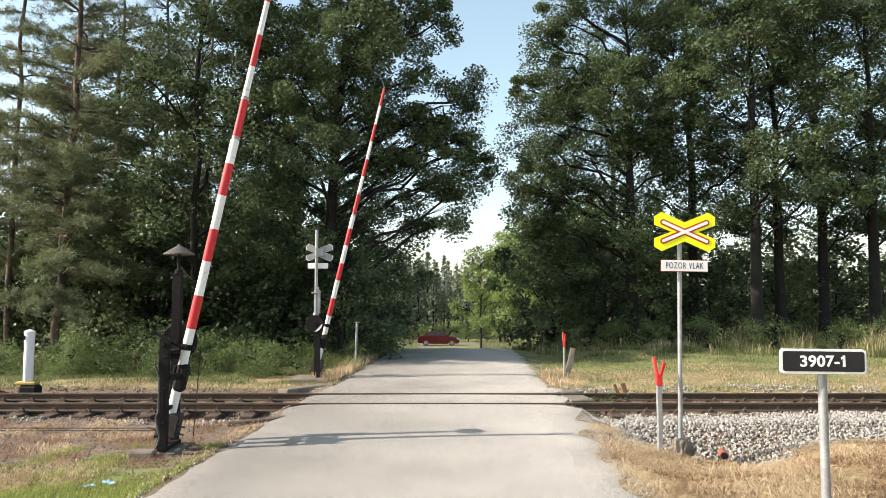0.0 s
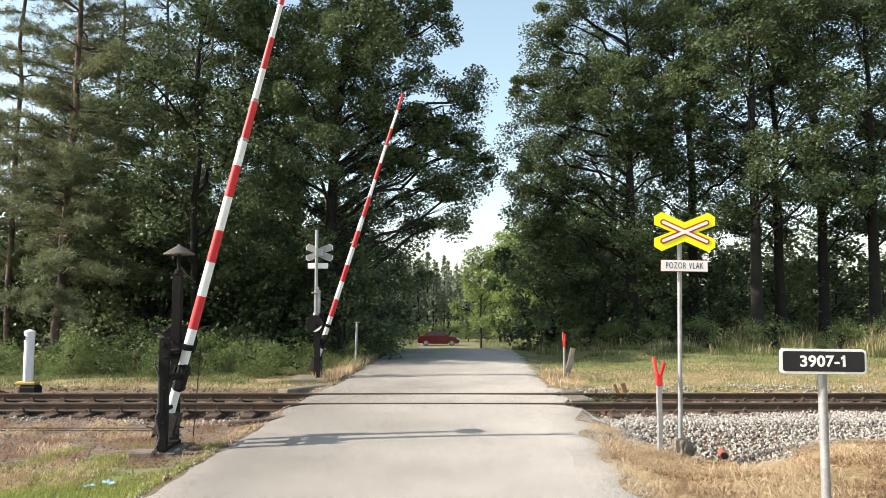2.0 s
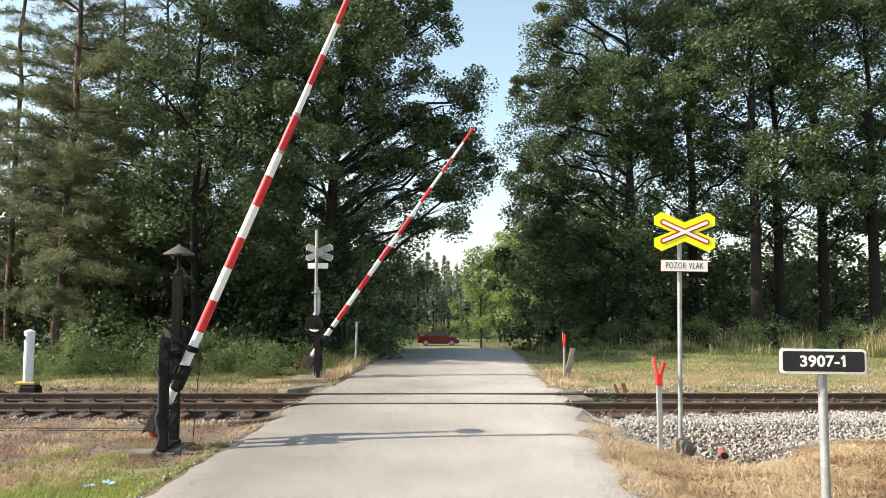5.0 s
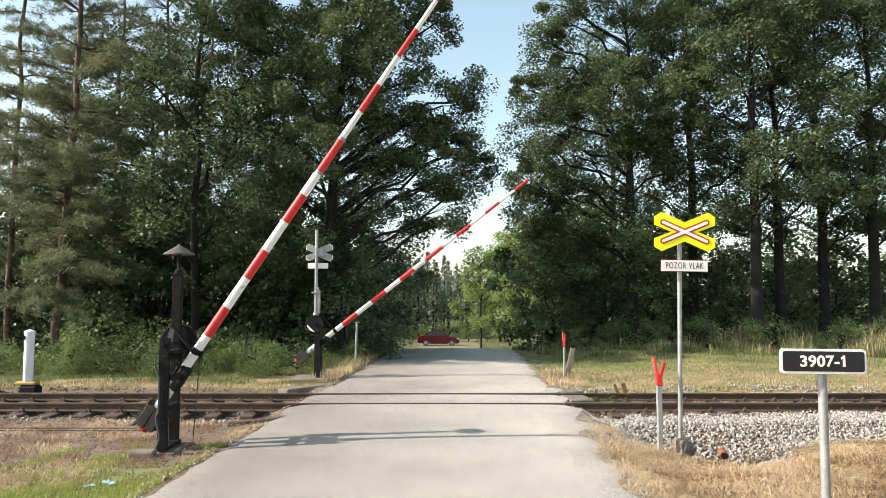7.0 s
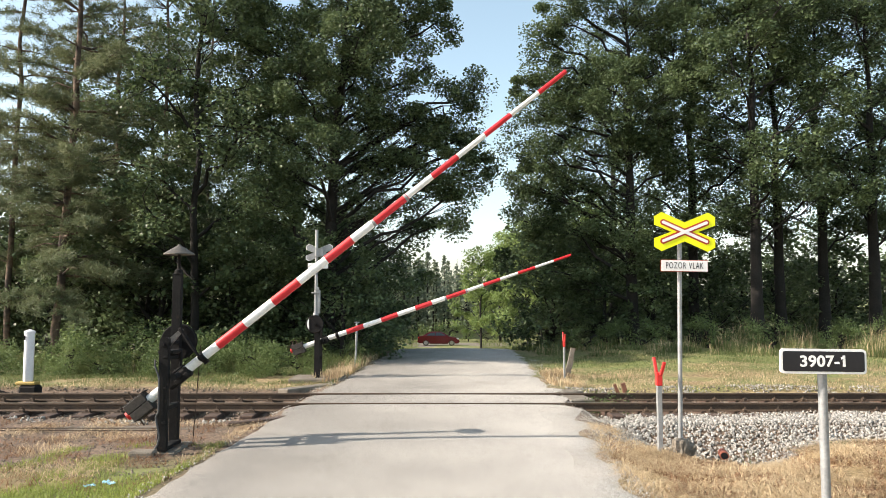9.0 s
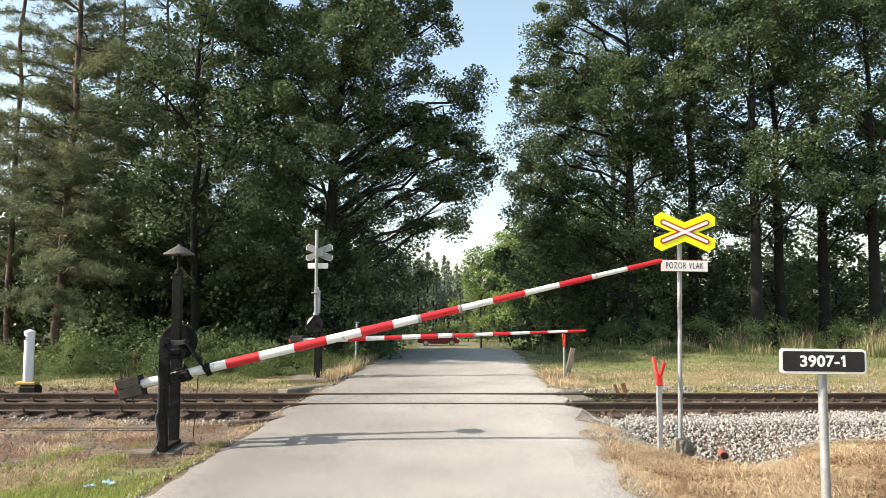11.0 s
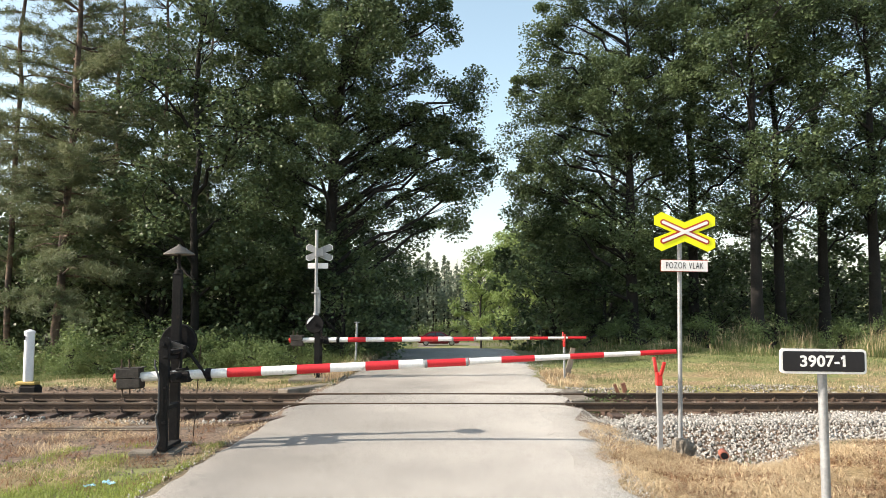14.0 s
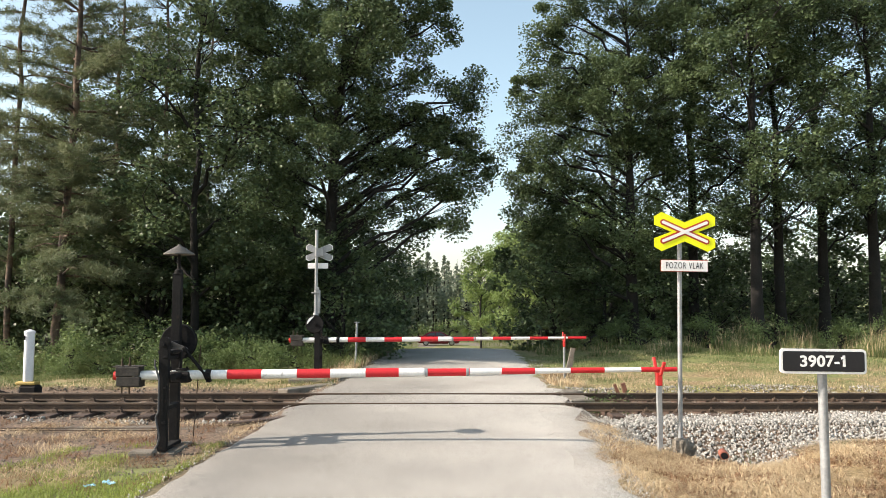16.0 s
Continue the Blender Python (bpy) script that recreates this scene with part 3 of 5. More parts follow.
build_base_slab(-3.70, 10.12, 0.40, 0.80, -0.165, 0.135, 1.7, "stained concrete footing under the barrier frame")
build_base_slab(-3.2, 19.0, 1.3, 1.1, -0.12, 0.14, 0, "concrete footing of the barrier across the tracks")
build_base_slab(-3.86, 9.6, 0.32, 0.2, -0.215, 0.235, 4, "small half-buried concrete block in bare earth")


def build_rest(m, s, label, base, mast, fork_z, spread=1.0):
    """A steel post with a red fork in which the arm comes to rest."""
    r = thing("barrier_rest", m, label, "post", "rests of the barrier arms")
    bm = bmesh.new()
    box(bm, 0, 0, (base + mast) / 2, 0.066 * s, 0.066 * s, mast - base, 0.006)
    part("post", bm, GREY_STEEL, r, "pale grey steel post")
    bm = bmesh.new()
    box(bm, 0, 0, fork_z - 0.13, 0.082 * s, 0.082 * s, 0.18, 0.008)
    box(bm, 0, 0, 0.10, 0.048 * s, 0.028, 0.26, 0.01, pose(-0.012 * s, 0.06, fork_z - 0.06, -13, -5 * spread, 0))
    box(bm, 0, 0, 0.08, 0.048 * s, 0.028, 0.20, 0.01, pose(0.014 * s, -0.06, fork_z - 0.06, 13, 13 * spread, 0))
    part("fork", bm, RED_POST, r, "orange-red painted fork")


build_rest(pose(2.985, 10.26, 0), 1.0, "near grey post with red fork for the arm", -0.4, 0.80, 0.99)
build_rest(pose(3.12, 19.05, 0), 0.75, "grey post with red fork across the tracks", -0.2, 0.80, 0.99, 0.15)


# ---- signs ----
def cross_outline(k):
    """Outline of the backing board: four arms with bevelled ends, notched between."""
    q = [(0.192, 0), (0.432, 0.096), (0.432, 0.216), (0.328, 0.28), (0, 0.136)]
    pts = q + [(-x, z) for x, z in q[-2::-1]] + [(-x, -z) for x, z in q[1:]] + [(x, -z) for x, z in q[-2:0:-1]]
    return [(x * k, z * k) for x, z in pts]


def slim_cross(bm, ang, L, half, y0, y1):
    for s in (-1, 1):
        t = pose(0, 0, 0, 0, -s * math.degrees(ang), 0)
        prism(bm, [(-L, -half * 0.4), (-L + half * 0.6, -half), (L - half * 0.6, -half), (L, -half * 0.4), (L, half * 0.4), (L - half * 0.6, half), (-L + half * 0.6, half), (-L, half * 0.4)], y0 - 0.0007 * s, y1, t)


def build_warning_sign():
    s = thing("crossing_sign", pose(3.315, 10.42, 0, 0, 1.0, 0), "yellow backed warning cross on grey steel pole", "sign")
    bm = rod(bmesh.new(), (0, 0, -0.15), (0, 0, 3.03), 0.031, seg=20)
    part("pole", bm, GREY_STEEL, s, "galvanised steel pole", True)
    c = 2.915
    pts, ang = cross_outline(1.0), radians(23.6)
    bm = prism(bmesh.new(), pts, -0.062, -0.052, pose(0.058, 0, c))
    board = part("cross_board", bm, YELLOW, s, "fluorescent yellow cross board")
    bm = bmesh.new()
    slim_cross(bm, ang, 0.375, 0.042, -0.068, -0.063)
    bm.transform(pose(0.058, 0, c))
    part("red_cross", bm, SIGN_RED, s, "dark red cross border")
    bm = bmesh.new()
    slim_cross(bm, ang, 0.352, 0.021, -0.073, -0.069)
    bm.transform(pose(0.058, 0, c))
    part("white_cross", bm, SIGN_WHITE, s, "white cross bars")
    for z in (c - 0.13, c + 0.06, 2.43):
        part("clamp", box(bmesh.new(), 0, -0.02, z, 0.1, 0.07, 0.035, 0.006), GREY_STEEL, s)
    bm = box(bmesh.new(), 0.05, -0.058, 2.432, 0.665, 0.012, 0.165, 0.004, None)
    plate = part("text_plate", bm, SIGN_RED, s, "white plate with red edge")
    part("plate_face", box(bmesh.new(), 0.05, -0.0655, 2.432, 0.652, 0.005, 0.152, 0.002), SIGN_WHITE, plate)
    lettering("lettering", "POZOR VLAK", 0.125, 0.001, pose(0.05, -0.0695, 2.432, 90, 0, 0), SIGN_BLACK, plate, 0.60, 1.22)


build_warning_sign()


def build_number_sign():
    s = thing("number_board", pose(2.2, 4.3, 0, 0, 0.0, 0), "black plate with white rim and number on grey post", "sign")
    bm = rod(bmesh.new(), (0.010, 0.03, -0.15), (0.013, 0.03, 1.56), 0.026, seg=20)
    part("post", bm, GREY_STEEL, s, "galvanised steel post", True)

    def rounded(w, h, r):
        return [(sx * (w / 2 - r) + r * math.cos(a), sz * (h / 2 - r) + r * math.sin(a)) for sx, sz, a0 in ((1, 1, 0), (-1, 1, 90), (-1, -1, 180), (1, -1, 270)) for a in [radians(a0 + 15 * k) for k in range(7)]]

    t = pose(0, 0, 1.578, 0, 0.7, 0)
    plate = part("plate", prism(bmesh.new(), rounded(0.497, 0.142, 0.022), -0.018, 0.0, t), SIGN_WHITE, s, "white rounded rim")
    part("plate_face", prism(bmesh.new(), rounded(0.472, 0.115, 0.013), -0.021, -0.0185, t), SIGN_BLACK, plate, "black plate face")
    lettering("lettering", "3907-1", 0.088, 0.0015, pose(0.0, -0.023, 1.577, 90, 0, 0), SIGN_WHITE, plate, 1.08, 1.05, 0.0022)
    part("lettering", prism(bmesh.new(), [(0.1, 0.022), (0.1, 0.013), (0.12, 0.019), (0.12, 0.0315), (0.114, 0.0315)], -0.0254, -0.0215, pose(0, 0, 1.577)), SIGN_WHITE, plate)
    part("clamp", box(bmesh.new(), 0.013, 0.02, 1.53, 0.08, 0.05, 0.03, 0.005), GREY_STEEL, s)


build_number_sign()


def build_far_sign():
    """The other warning cross, seen from behind, on a mast beside the barrier."""
    s = thing("crossing_sign", pose(-3.235, 18.76, 0), "back of a grey warning cross on a steel mast", "sign")
    bm = rod(bmesh.new(), (0, 0, 1.55), (0, 0, 3.77), 0.04, seg=16)
    lathe(bm, [(0.075, 1.57), (0.08, 1.6), (0.065, 1.65)], None, 16)
    part("mast", bm, GREY_STEEL, s, "galvanised steel mast", True)
    bm = bmesh.new()
    box(bm, 0.03, 0.02, 1.93, 0.15, 0.1, 0.6, 0.01)
    box(bm, 0.0, 0, 2.16, 0.22, 0.12, 0.04, 0.006)
    box(bm, 0.02, 0, 2.27, 0.1, 0.1, 0.08, 0.006)
    part("junction_box", bm, GREY_STEEL, s, "pale grey junction box")
    c = 3.19
    pts = cross_outline(0.76)
    part("cross_board", prism(bmesh.new(), pts, 0.05, 0.06, pose(0.06, 0, c)), GREY_STEEL, s, "bare metal back of the cross")
    bm = prism(bmesh.new(), cross_outline(0.80), 0.061, 0.068, pose(0.06, 0, c))
    part("board_rim", bm, SIGN_WHITE, s, "pale folded rim of the cross board")
    part("bracket", box(bmesh.new(), 0.1, 0.02, c, 0.16, 0.06, 0.2, 0.01), GREY_STEEL, s)
    for z in (c - 0.1, c + 0.1):
        part("clamp", box(bmesh.new(), 0, -0.01, z, 0.12, 0.11, 0.03, 0.004), GREY_STEEL, s)
    part("text_plate", box(bmesh.new(), 0.03, 0.055, 2.85, 0.52, 0.012, 0.14, 0.003), SIGN_WHITE, s, "pale back of the text plate")


build_far_sign()


# ---- posts and small things by the track ----
def build_bollard():
    b = thing("cable_marker_post", pose(-9.2, 16.45, float(land(-9.2, 16.45))), "white plastic post on yellow collar and black box", "post")
    part("box", box(bmesh.new(), 0.06, 0, 0.13, 0.42, 0.28, 0.34, 0.05), BLACK_STEEL, b, "black steel box")
    part("collar", box(bmesh.new(), 0.0, 0, 0.34, 0.44, 0.25, 0.075, 0.02), YELLOW_DULL, b, "dull yellow collar")
    bm = lathe(bmesh.new(), [(0.095, 0.38), (0.105, 0.41), (0.105, 1.42), (0.115, 1.43), (0.115, 1.48), (0.06, 1.51), (0.02, 1.52)], None, 20)
    part("post", bm, PLASTIC_WHITE, b, "white plastic tube", True)
    part("latch", box(bmesh.new(), -0.05, -0.11, 1.34, 0.03, 0.02, 0.09, 0.004), BLACK_STEEL, b)
    part("lug", box(bmesh.new(), -0.3, -0.1, 0.1, 0.12, 0.1, 0.06, 0.01), BLACK_STEEL, b)
    bm = bmesh.new()
    run = [(-0.35, -0.1, 0.12), (-0.7, -0.15, 0.2), (-1.1, -0.1, 0.15), (-1.6, 0.1, 0.05)]
    for p, q in zip(run, run[1:]):
        rod(bm, p, q, 0.03, seg=8)
    part("conduit", bm, BLACK_STEEL, b, "black cable conduit")


build_bollard()


def build_thin_post():
    p = thing("marker_post", pose(-2.62, 22.3, 0, 0, 0, 0), "thin grey steel tube with flat cap", "post")
    part("tube", rod(bmesh.new(), (-0.02, 0, -0.3), (0.02, 0, 1.30), 0.035, seg=12), GREY_STEEL, p, "", True)
    part("cap", box(bmesh.new(), 0.02, 0, 1.31, 0.16, 0.05, 0.03, 0.005), GREY_STEEL, p)


build_thin_post()


def build_stump(x, y, h, w, lean, material, label):
    bm = bmesh.new()
    bmesh.ops.create_cube(bm, size=1.0, matrix=Matrix.Translation((0, 0, h / 2 - 0.1)) @ Matrix.Diagonal((w, w * 0.8, h + 0.2, 1)))
    bmesh.ops.subdivide_edges(bm, edges=bm.edges[:], cuts=4, use_grid_fill=True)
    for v in bm.verts:
        n = noise.noise_vector(v.co * 5 + Vector((x, y, 0)))
        v.co += n * w * 0.12
        if v.co.z > h * 0.6:
            v.co.x *= 0.85
    ob = part("stump", bm, material)
    ob.matrix_world = pose(x, y, float(land(x, y)), 0, lean, 0)
    tagged(ob, label, "stump")


build_stump(3.40, 20.3, 0.78, 0.14, 12, WOOD_GREY, "old grey wooden post leaning in dry grass")
build_stump(4.15, 16.75, 0.36, 0.10, -16, RUSTY, "short rusty red post stub beside the ballast")
build_stump(4.00, 16.8, 0.33, 0.07, -22, RUSTY, "thin rusty stake leaning beside the ballast")


def build_boulder():
    bm = bmesh.new()
    bmesh.ops.create_icosphere(bm, subdivisions=4, radius=1.0)
    for v in bm.verts:
        c = v.co.copy()
        k = (abs(c.x) ** 8 + abs(c.y) ** 8 + abs(c.z) ** 8) ** -0.125
        c = Vector((c.x * k * 0.125, c.y * k * 0.13, c.z * k * 0.25))
        n = noise.noise(c * 9) * 0.35 + noise.noise(c * 22) * 0.16
        v.co = c * (1.0 + 0.55 * n) + Vector((0.02, 0, 0)) * noise.noise(c * 6 + Vector((3, 1, 0)))
    ob = part("footing_block", bm, CONCRETE)
    ob.matrix_world = pose(3.33, 10.40, -0.24, 4, 3, 15)
    tagged(ob, "crumbling concrete footing of the sign pole", "footing")


build_boulder()


def build_drain():
    d = thing("drain_pipe", pose(4.12, 10.98, max(-0.31, float(land(4.12, 10.98)) + 0.06), 0, 0, -14), "terracotta drain pipe in the stony hollow", "pipe")
    bm = bmesh.new()
    seg = 20
    rings = [(0.05, -0.12), (0.064, -0.12), (0.064, 0.12), (0.05, 0.12)]
    lathe(bm, rings[:4], pose(0, 0, 0, -90, 0, 0), seg)
    part("pipe", bm, CLAY, d, "", True)
    # the pipe is closed: a solid black plug paints the shade of its opening
    part("bore", rod(bmesh.new(), (0, -0.123, 0), (0, -0.02, 0), 0.049, seg=20), BLACK_STEEL, d, "black plug painted as the shaded bore")
    e = part("broken_tile", box(bmesh.new(), 0, 0, 0, 0.22, 0.12, 0.03, 0.006), CLAY)
    e.matrix_world = pose(4.19, 10.76, float(land(4.19, 10.76)) + 0.085, 32, 14, -15)
    tagged(e, "broken piece of red clay tile", "tile")


build_drain()


def build_trough():
    """Concrete cable trough covers beside the track."""
    t = thing("cable_trough", pose(0, 11.85, -0.095), "row of weathered concrete cable trough covers", "cable trough", kind="structure")
    bm = box(bmesh.new(), 0, 0, 0, 0.98, 0.34, 0.07, 0.012)
    me = bpy.data.meshes.new("cover_slab")
    bm.to_mesh(me)
    bm.free()
    me.materials.append(CONCRETE)
    for k in range(9):
        o = new("cover_slab", me)
        o.parent = t
        o.matrix_local = pose(-4.4 - k * 1.0, random.uniform(-0.015, 0.015), random.uniform(-0.012, 0.012), random.uniform(-1.5, 1.5), 0, random.uniform(-0.6, 0.6))


build_trough()


def build_signal_wire():
    """Two thin steel wires on short stakes, run along the track to the barrier's frame."""
    w = thing("signal_wire", pose(0, 11.4, 0), "pair of thin steel wires on short stakes", "wire")
    for dz in (0.0, 0.035):
        part("wire", rod(bmesh.new(), (-16.0, 0.028, -0.04 + dz), (-4.3, 0.028, -0.04 + dz), 0.008, seg=6), RUST_STEEL, w, "thin dark wire")
    for k in range(7):
        part("stake", box(bmesh.new(), -16.0 + 1.95 * k, 0.05, -0.09, 0.03, 0.03, 0.2, 0.004), RUST_STEEL, w, "short rusty stake")


build_signal_wire()


def build_crossing_boards():
    """Timber and concrete edge pieces where the road meets the track."""
    for x, y, sx, sy, rz, m, label in ((-3.15, 17.3, 0.35, 1.5, -38, CONCRETE, "concrete edging slab where road meets track"), (-2.95, 12.55, 1.5, 0.24, 38, SLEEPER, "old sleeper lying aslant beside the track"), (2.75, 15.35, 0.5, 0.9, 8, CONCRETE, "broken concrete edge slab between the rails"), (2.72, 16.4, 0.6, 0.5, 30, CONCRETE, "broken concrete slab beyond the rails")):
        ob = part("edging_slab", box(bmesh.new(), 0, 0, 0, sx, sy, 0.16, 0.02), m)
        ob.matrix_world = pose(x, y, -0.11, 0, 0, rz)
        tagged(ob, label, "slab")


build_crossing_boards()


def build_litter(x, y, s, rz):
    bm = bmesh.new()
    bmesh.ops.create_grid(bm, x_segments=9, y_segments=6, size=1.0)
    for v in bm.verts:
        n = noise.noise(Vector((v.co.x * 2.3, v.co.y * 2.3, rz)))
        v.co = Vector((v.co.x * s, v.co.y * s * 0.55, abs(n) * s * 0.9 + 0.02))
    bmesh.ops.solidify(bm, geom=bm.faces[:], thickness=0.003)
    ob = part("plastic_bag", bm, BLUE_FOIL)
    ob.matrix_world = pose(x, y, float(land(x, y)), 0, 0, rz)
    tagged(ob, "crumpled pale blue plastic film in grass", "litter")


build_litter(-3.82, 8.1, 0.06, 20)
build_litter(-3.66, 8.22, 0.075, -35)


# ---- red car on the side road ----
def build_car():
    z0 = float(profile(78.0)) - 0.02
    c = thing("car", pose(-0.45, 78.0, z0), "dark red saloon car parked on the side road", "car")
    W = 0.86
    lower = [(-2.18, 0.42), (-2.2, 0.62), (-2.12, 0.95), (-1.55, 1.03), (0.95, 0.98), (1.75, 0.86), (2.12, 0.66), (2.18, 0.40), (2.05, 0.24), (1.72, 0.22), (1.66, 0.5), (1.36, 0.64), (1.05, 0.5), (0.99, 0.2), (-0.96, 0.2), (-1.02, 0.5), (-1.33, 0.64), (-1.64, 0.5), (-1.70, 0.24), (-2.05, 0.26)]
    bm = prism(bmesh.new(), lower, -W, W)
    bmesh.ops.bevel(bm, geom=[e for e in bm.edges if abs(e.verts[0].co.y - e.verts[1].co.y) < 0.01], offset=0.06, segments=2, affect="EDGES")
    body = part("body", bm, CAR_RED, c, "dark red painted body", True)
    cab = [(-1.72, 1.0), (-1.05, 1.36), (-0.55, 1.45), (0.1, 1.44), (0.42, 1.36), (1.05, 0.98)]
    bm = prism(bmesh.new(), cab, -0.62, 0.62)
    for v in bm.verts:
        v.co.y *= 1.25 if v.co.z < 1.1 else 1.0
    part("cabin", bm, CAR_RED, c, "dark red roof and pillars")
    for s in (-1, 1):
        for pts in ([(-1.25, 1.05), (-0.92, 1.31), (-0.5, 1.38), (-0.38, 1.38), (-0.38, 1.05)], [(-0.30, 1.05), (-0.30, 1.385), (0.08, 1.375), (0.32, 1.31), (0.78, 1.05)]):
            bm = bmesh.new()
            vs = []
            for off in (0.012, 0.03):
                vs.append([bm.verts.new((x, s * ((0.775 - (z - 1.0) * 0.345) + off - 0.012), z)) for x, z in pts])
            bm.faces.new(vs[0])
            bm.faces.new(vs[1][::-1])
            for i in range(len(pts)):
                j = (i + 1) % len(pts)
                bm.faces.new((vs[0][i], vs[0][j], vs[1][j], vs[1][i]))
            part("window", bm, DARK_GLASS, c, "dark window glass")
        part("mirror", box(bmesh.new(), 0.72, s * 0.92, 1.02, 0.12, 0.16, 0.1, 0.03), CAR_RED, c)
        part("headlight", box(bmesh.new(), 1.98, s * 0.68, 0.7, 0.26, 0.3, 0.12, 0.04), LAMP_GLASS, c, "clear headlight")
        part("tail_light", box(bmesh.new(), -2.10, s * 0.7, 0.85, 0.16, 0.3, 0.14, 0.04), TAIL_RED, c, "red tail light")
        for x in (-1.33, 1.36):
            bm = lathe(bmesh.new(), [(0.2, -0.09), (0.29, -0.1), (0.315, -0.07), (0.315, 0.07), (0.29, 0.1), (0.2, 0.09)], pose(0, 0, 0, 90, 0, 0), 24)
            w = part("wheel", bm, RUBBER, c, "black tyre")
            w.matrix_local = pose(x, s * 0.76, 0.315)
            bm = lathe(bmesh.new(), [(0.2, -0.094), (0.06, -0.1), (0.05, 0.1), (0.2, 0.094)], pose(0, 0, 0, 90, 0, 0), 20)
            part("rim", bm, ALLOY, w, "silver alloy rim")
    part("bumper", box(bmesh.new(), 2.1, 0, 0.42, 0.16, 1.66, 0.2, 0.05), CAR_RED, c)
    part("bumper", box(bmesh.new(), -2.14, 0, 0.45, 0.16, 1.66, 0.22, 0.05), CAR_RED, c)


build_car()


# ---- trees ----
def tube(path, radii, seg=7):
    """A tapered bent tube as numpy points and triangles."""
    path = np.asarray(path, float)
    d = np.gradient(path, axis=0)
    d /= np.linalg.norm(d, axis=1)[:, None] + 1e-9
    ref = np.where(np.abs(d[:, 2:3]) > 0.9, [[1.0, 0, 0]], [[0, 0, 1.0]])
    u = np.cross(d, ref)
    u /= np.linalg.norm(u, axis=1)[:, None] + 1e-9
    w = np.cross(d, u)
    a = np.linspace(0, 2 * np.pi, seg, endpoint=False)
    v = path[:, None] + np.asarray(radii)[:, None, None] * (np.cos(a)[None, :, None] * u[:, None] + np.sin(a)[None, :, None] * w[:, None])
    n = len(path)
    i = np.arange(n - 1)[:, None] * seg
    k = np.arange(seg)[None]
    k2 = (k + 1) % seg
    p, q, r, s = (i + k).ravel(), (i + k2).ravel(), (i + seg + k2).ravel(), (i + seg + k).ravel()
    return v.reshape(-1, 3), np.concatenate([np.stack([p, q, r], 1), np.stack([p, r, s], 1)])


def gather(pieces):
    vs, fs, o = [], [], 0
    for v, f in pieces:
        vs.append(v)
        fs.append(f + o)
        o += len(v)
    return np.concatenate(vs), np.concatenate(fs)


def bend(a, b, rng, sag=0.0, n=5, wob=0.08):
    a, b = np.asarray(a, float), np.asarray(b, float)
    t = np.linspace(0, 1, n)[:, None]
    L = np.linalg.norm(b - a)
    p = a + (b - a) * t + rng.normal(0, wob * L, (n, 3)) * (t * (1 - t)) * 2
    p[:, 2] += sag * L * (t * (1 - t))[:, 0] * 4
    return p


def leaves(pos, size, rng, aspect=0.75, droop=0.3):
    """A folded kite of two triangles at each place."""
    n = len(pos)
    d = rng.normal(0, 1, (n, 3))
    d[:, 2] = d[:, 2] * 0.6 - droop
    d /= np.linalg.norm(d, axis=1)[:, None]
    up = rng.normal(0, 0.55, (n, 3)) + [0, 0, 1.0]
    s = np.cross(d, up)
    s /= np.linalg.norm(s, axis=1)[:, None] + 1e-9
    h = np.cross(s, d)
    L = (size * rng.uniform(0.6, 1.3, n))[:, None]
    a, b = pos - d * L * 0.5, pos + d * L * 0.5
    m = pos - d * L * 0.05 + h * L * 0.12
    v = np.stack([a, m + s * L * aspect * 0.5, b, m - s * L * aspect * 0.5], 1).reshape(-1, 3)
    i = np.arange(n)[:, None] * 4
    return v, np.concatenate([i + [0, 1, 2], i + [0, 2, 3]])


def cluster_points(lobes, rng, per, spacing):
    """Cluster centres inside the lobes (x, y, z, rx, ry, rz), denser to the outside, kept apart."""
    out = []
    for k, (x, y, z, a, b, c) in enumerate(lobes):
        n = max(6, int(per * 1.9 * a * b * c + 3))
        kept = []
        for _ in range(n * 6):
            if len(kept) >= n:
                break
            d = rng.normal(0, 1, 3)
            d /= np.linalg.norm(d)
            p = np.array([x, y, z]) + d * rng.uniform(0.35, 1.0) ** 0.6 * np.array([a, b, c])
            if all(np.linalg.norm(p - q) > spacing for q in kept):
                kept.append(p)
        out.append(kept)
    return out


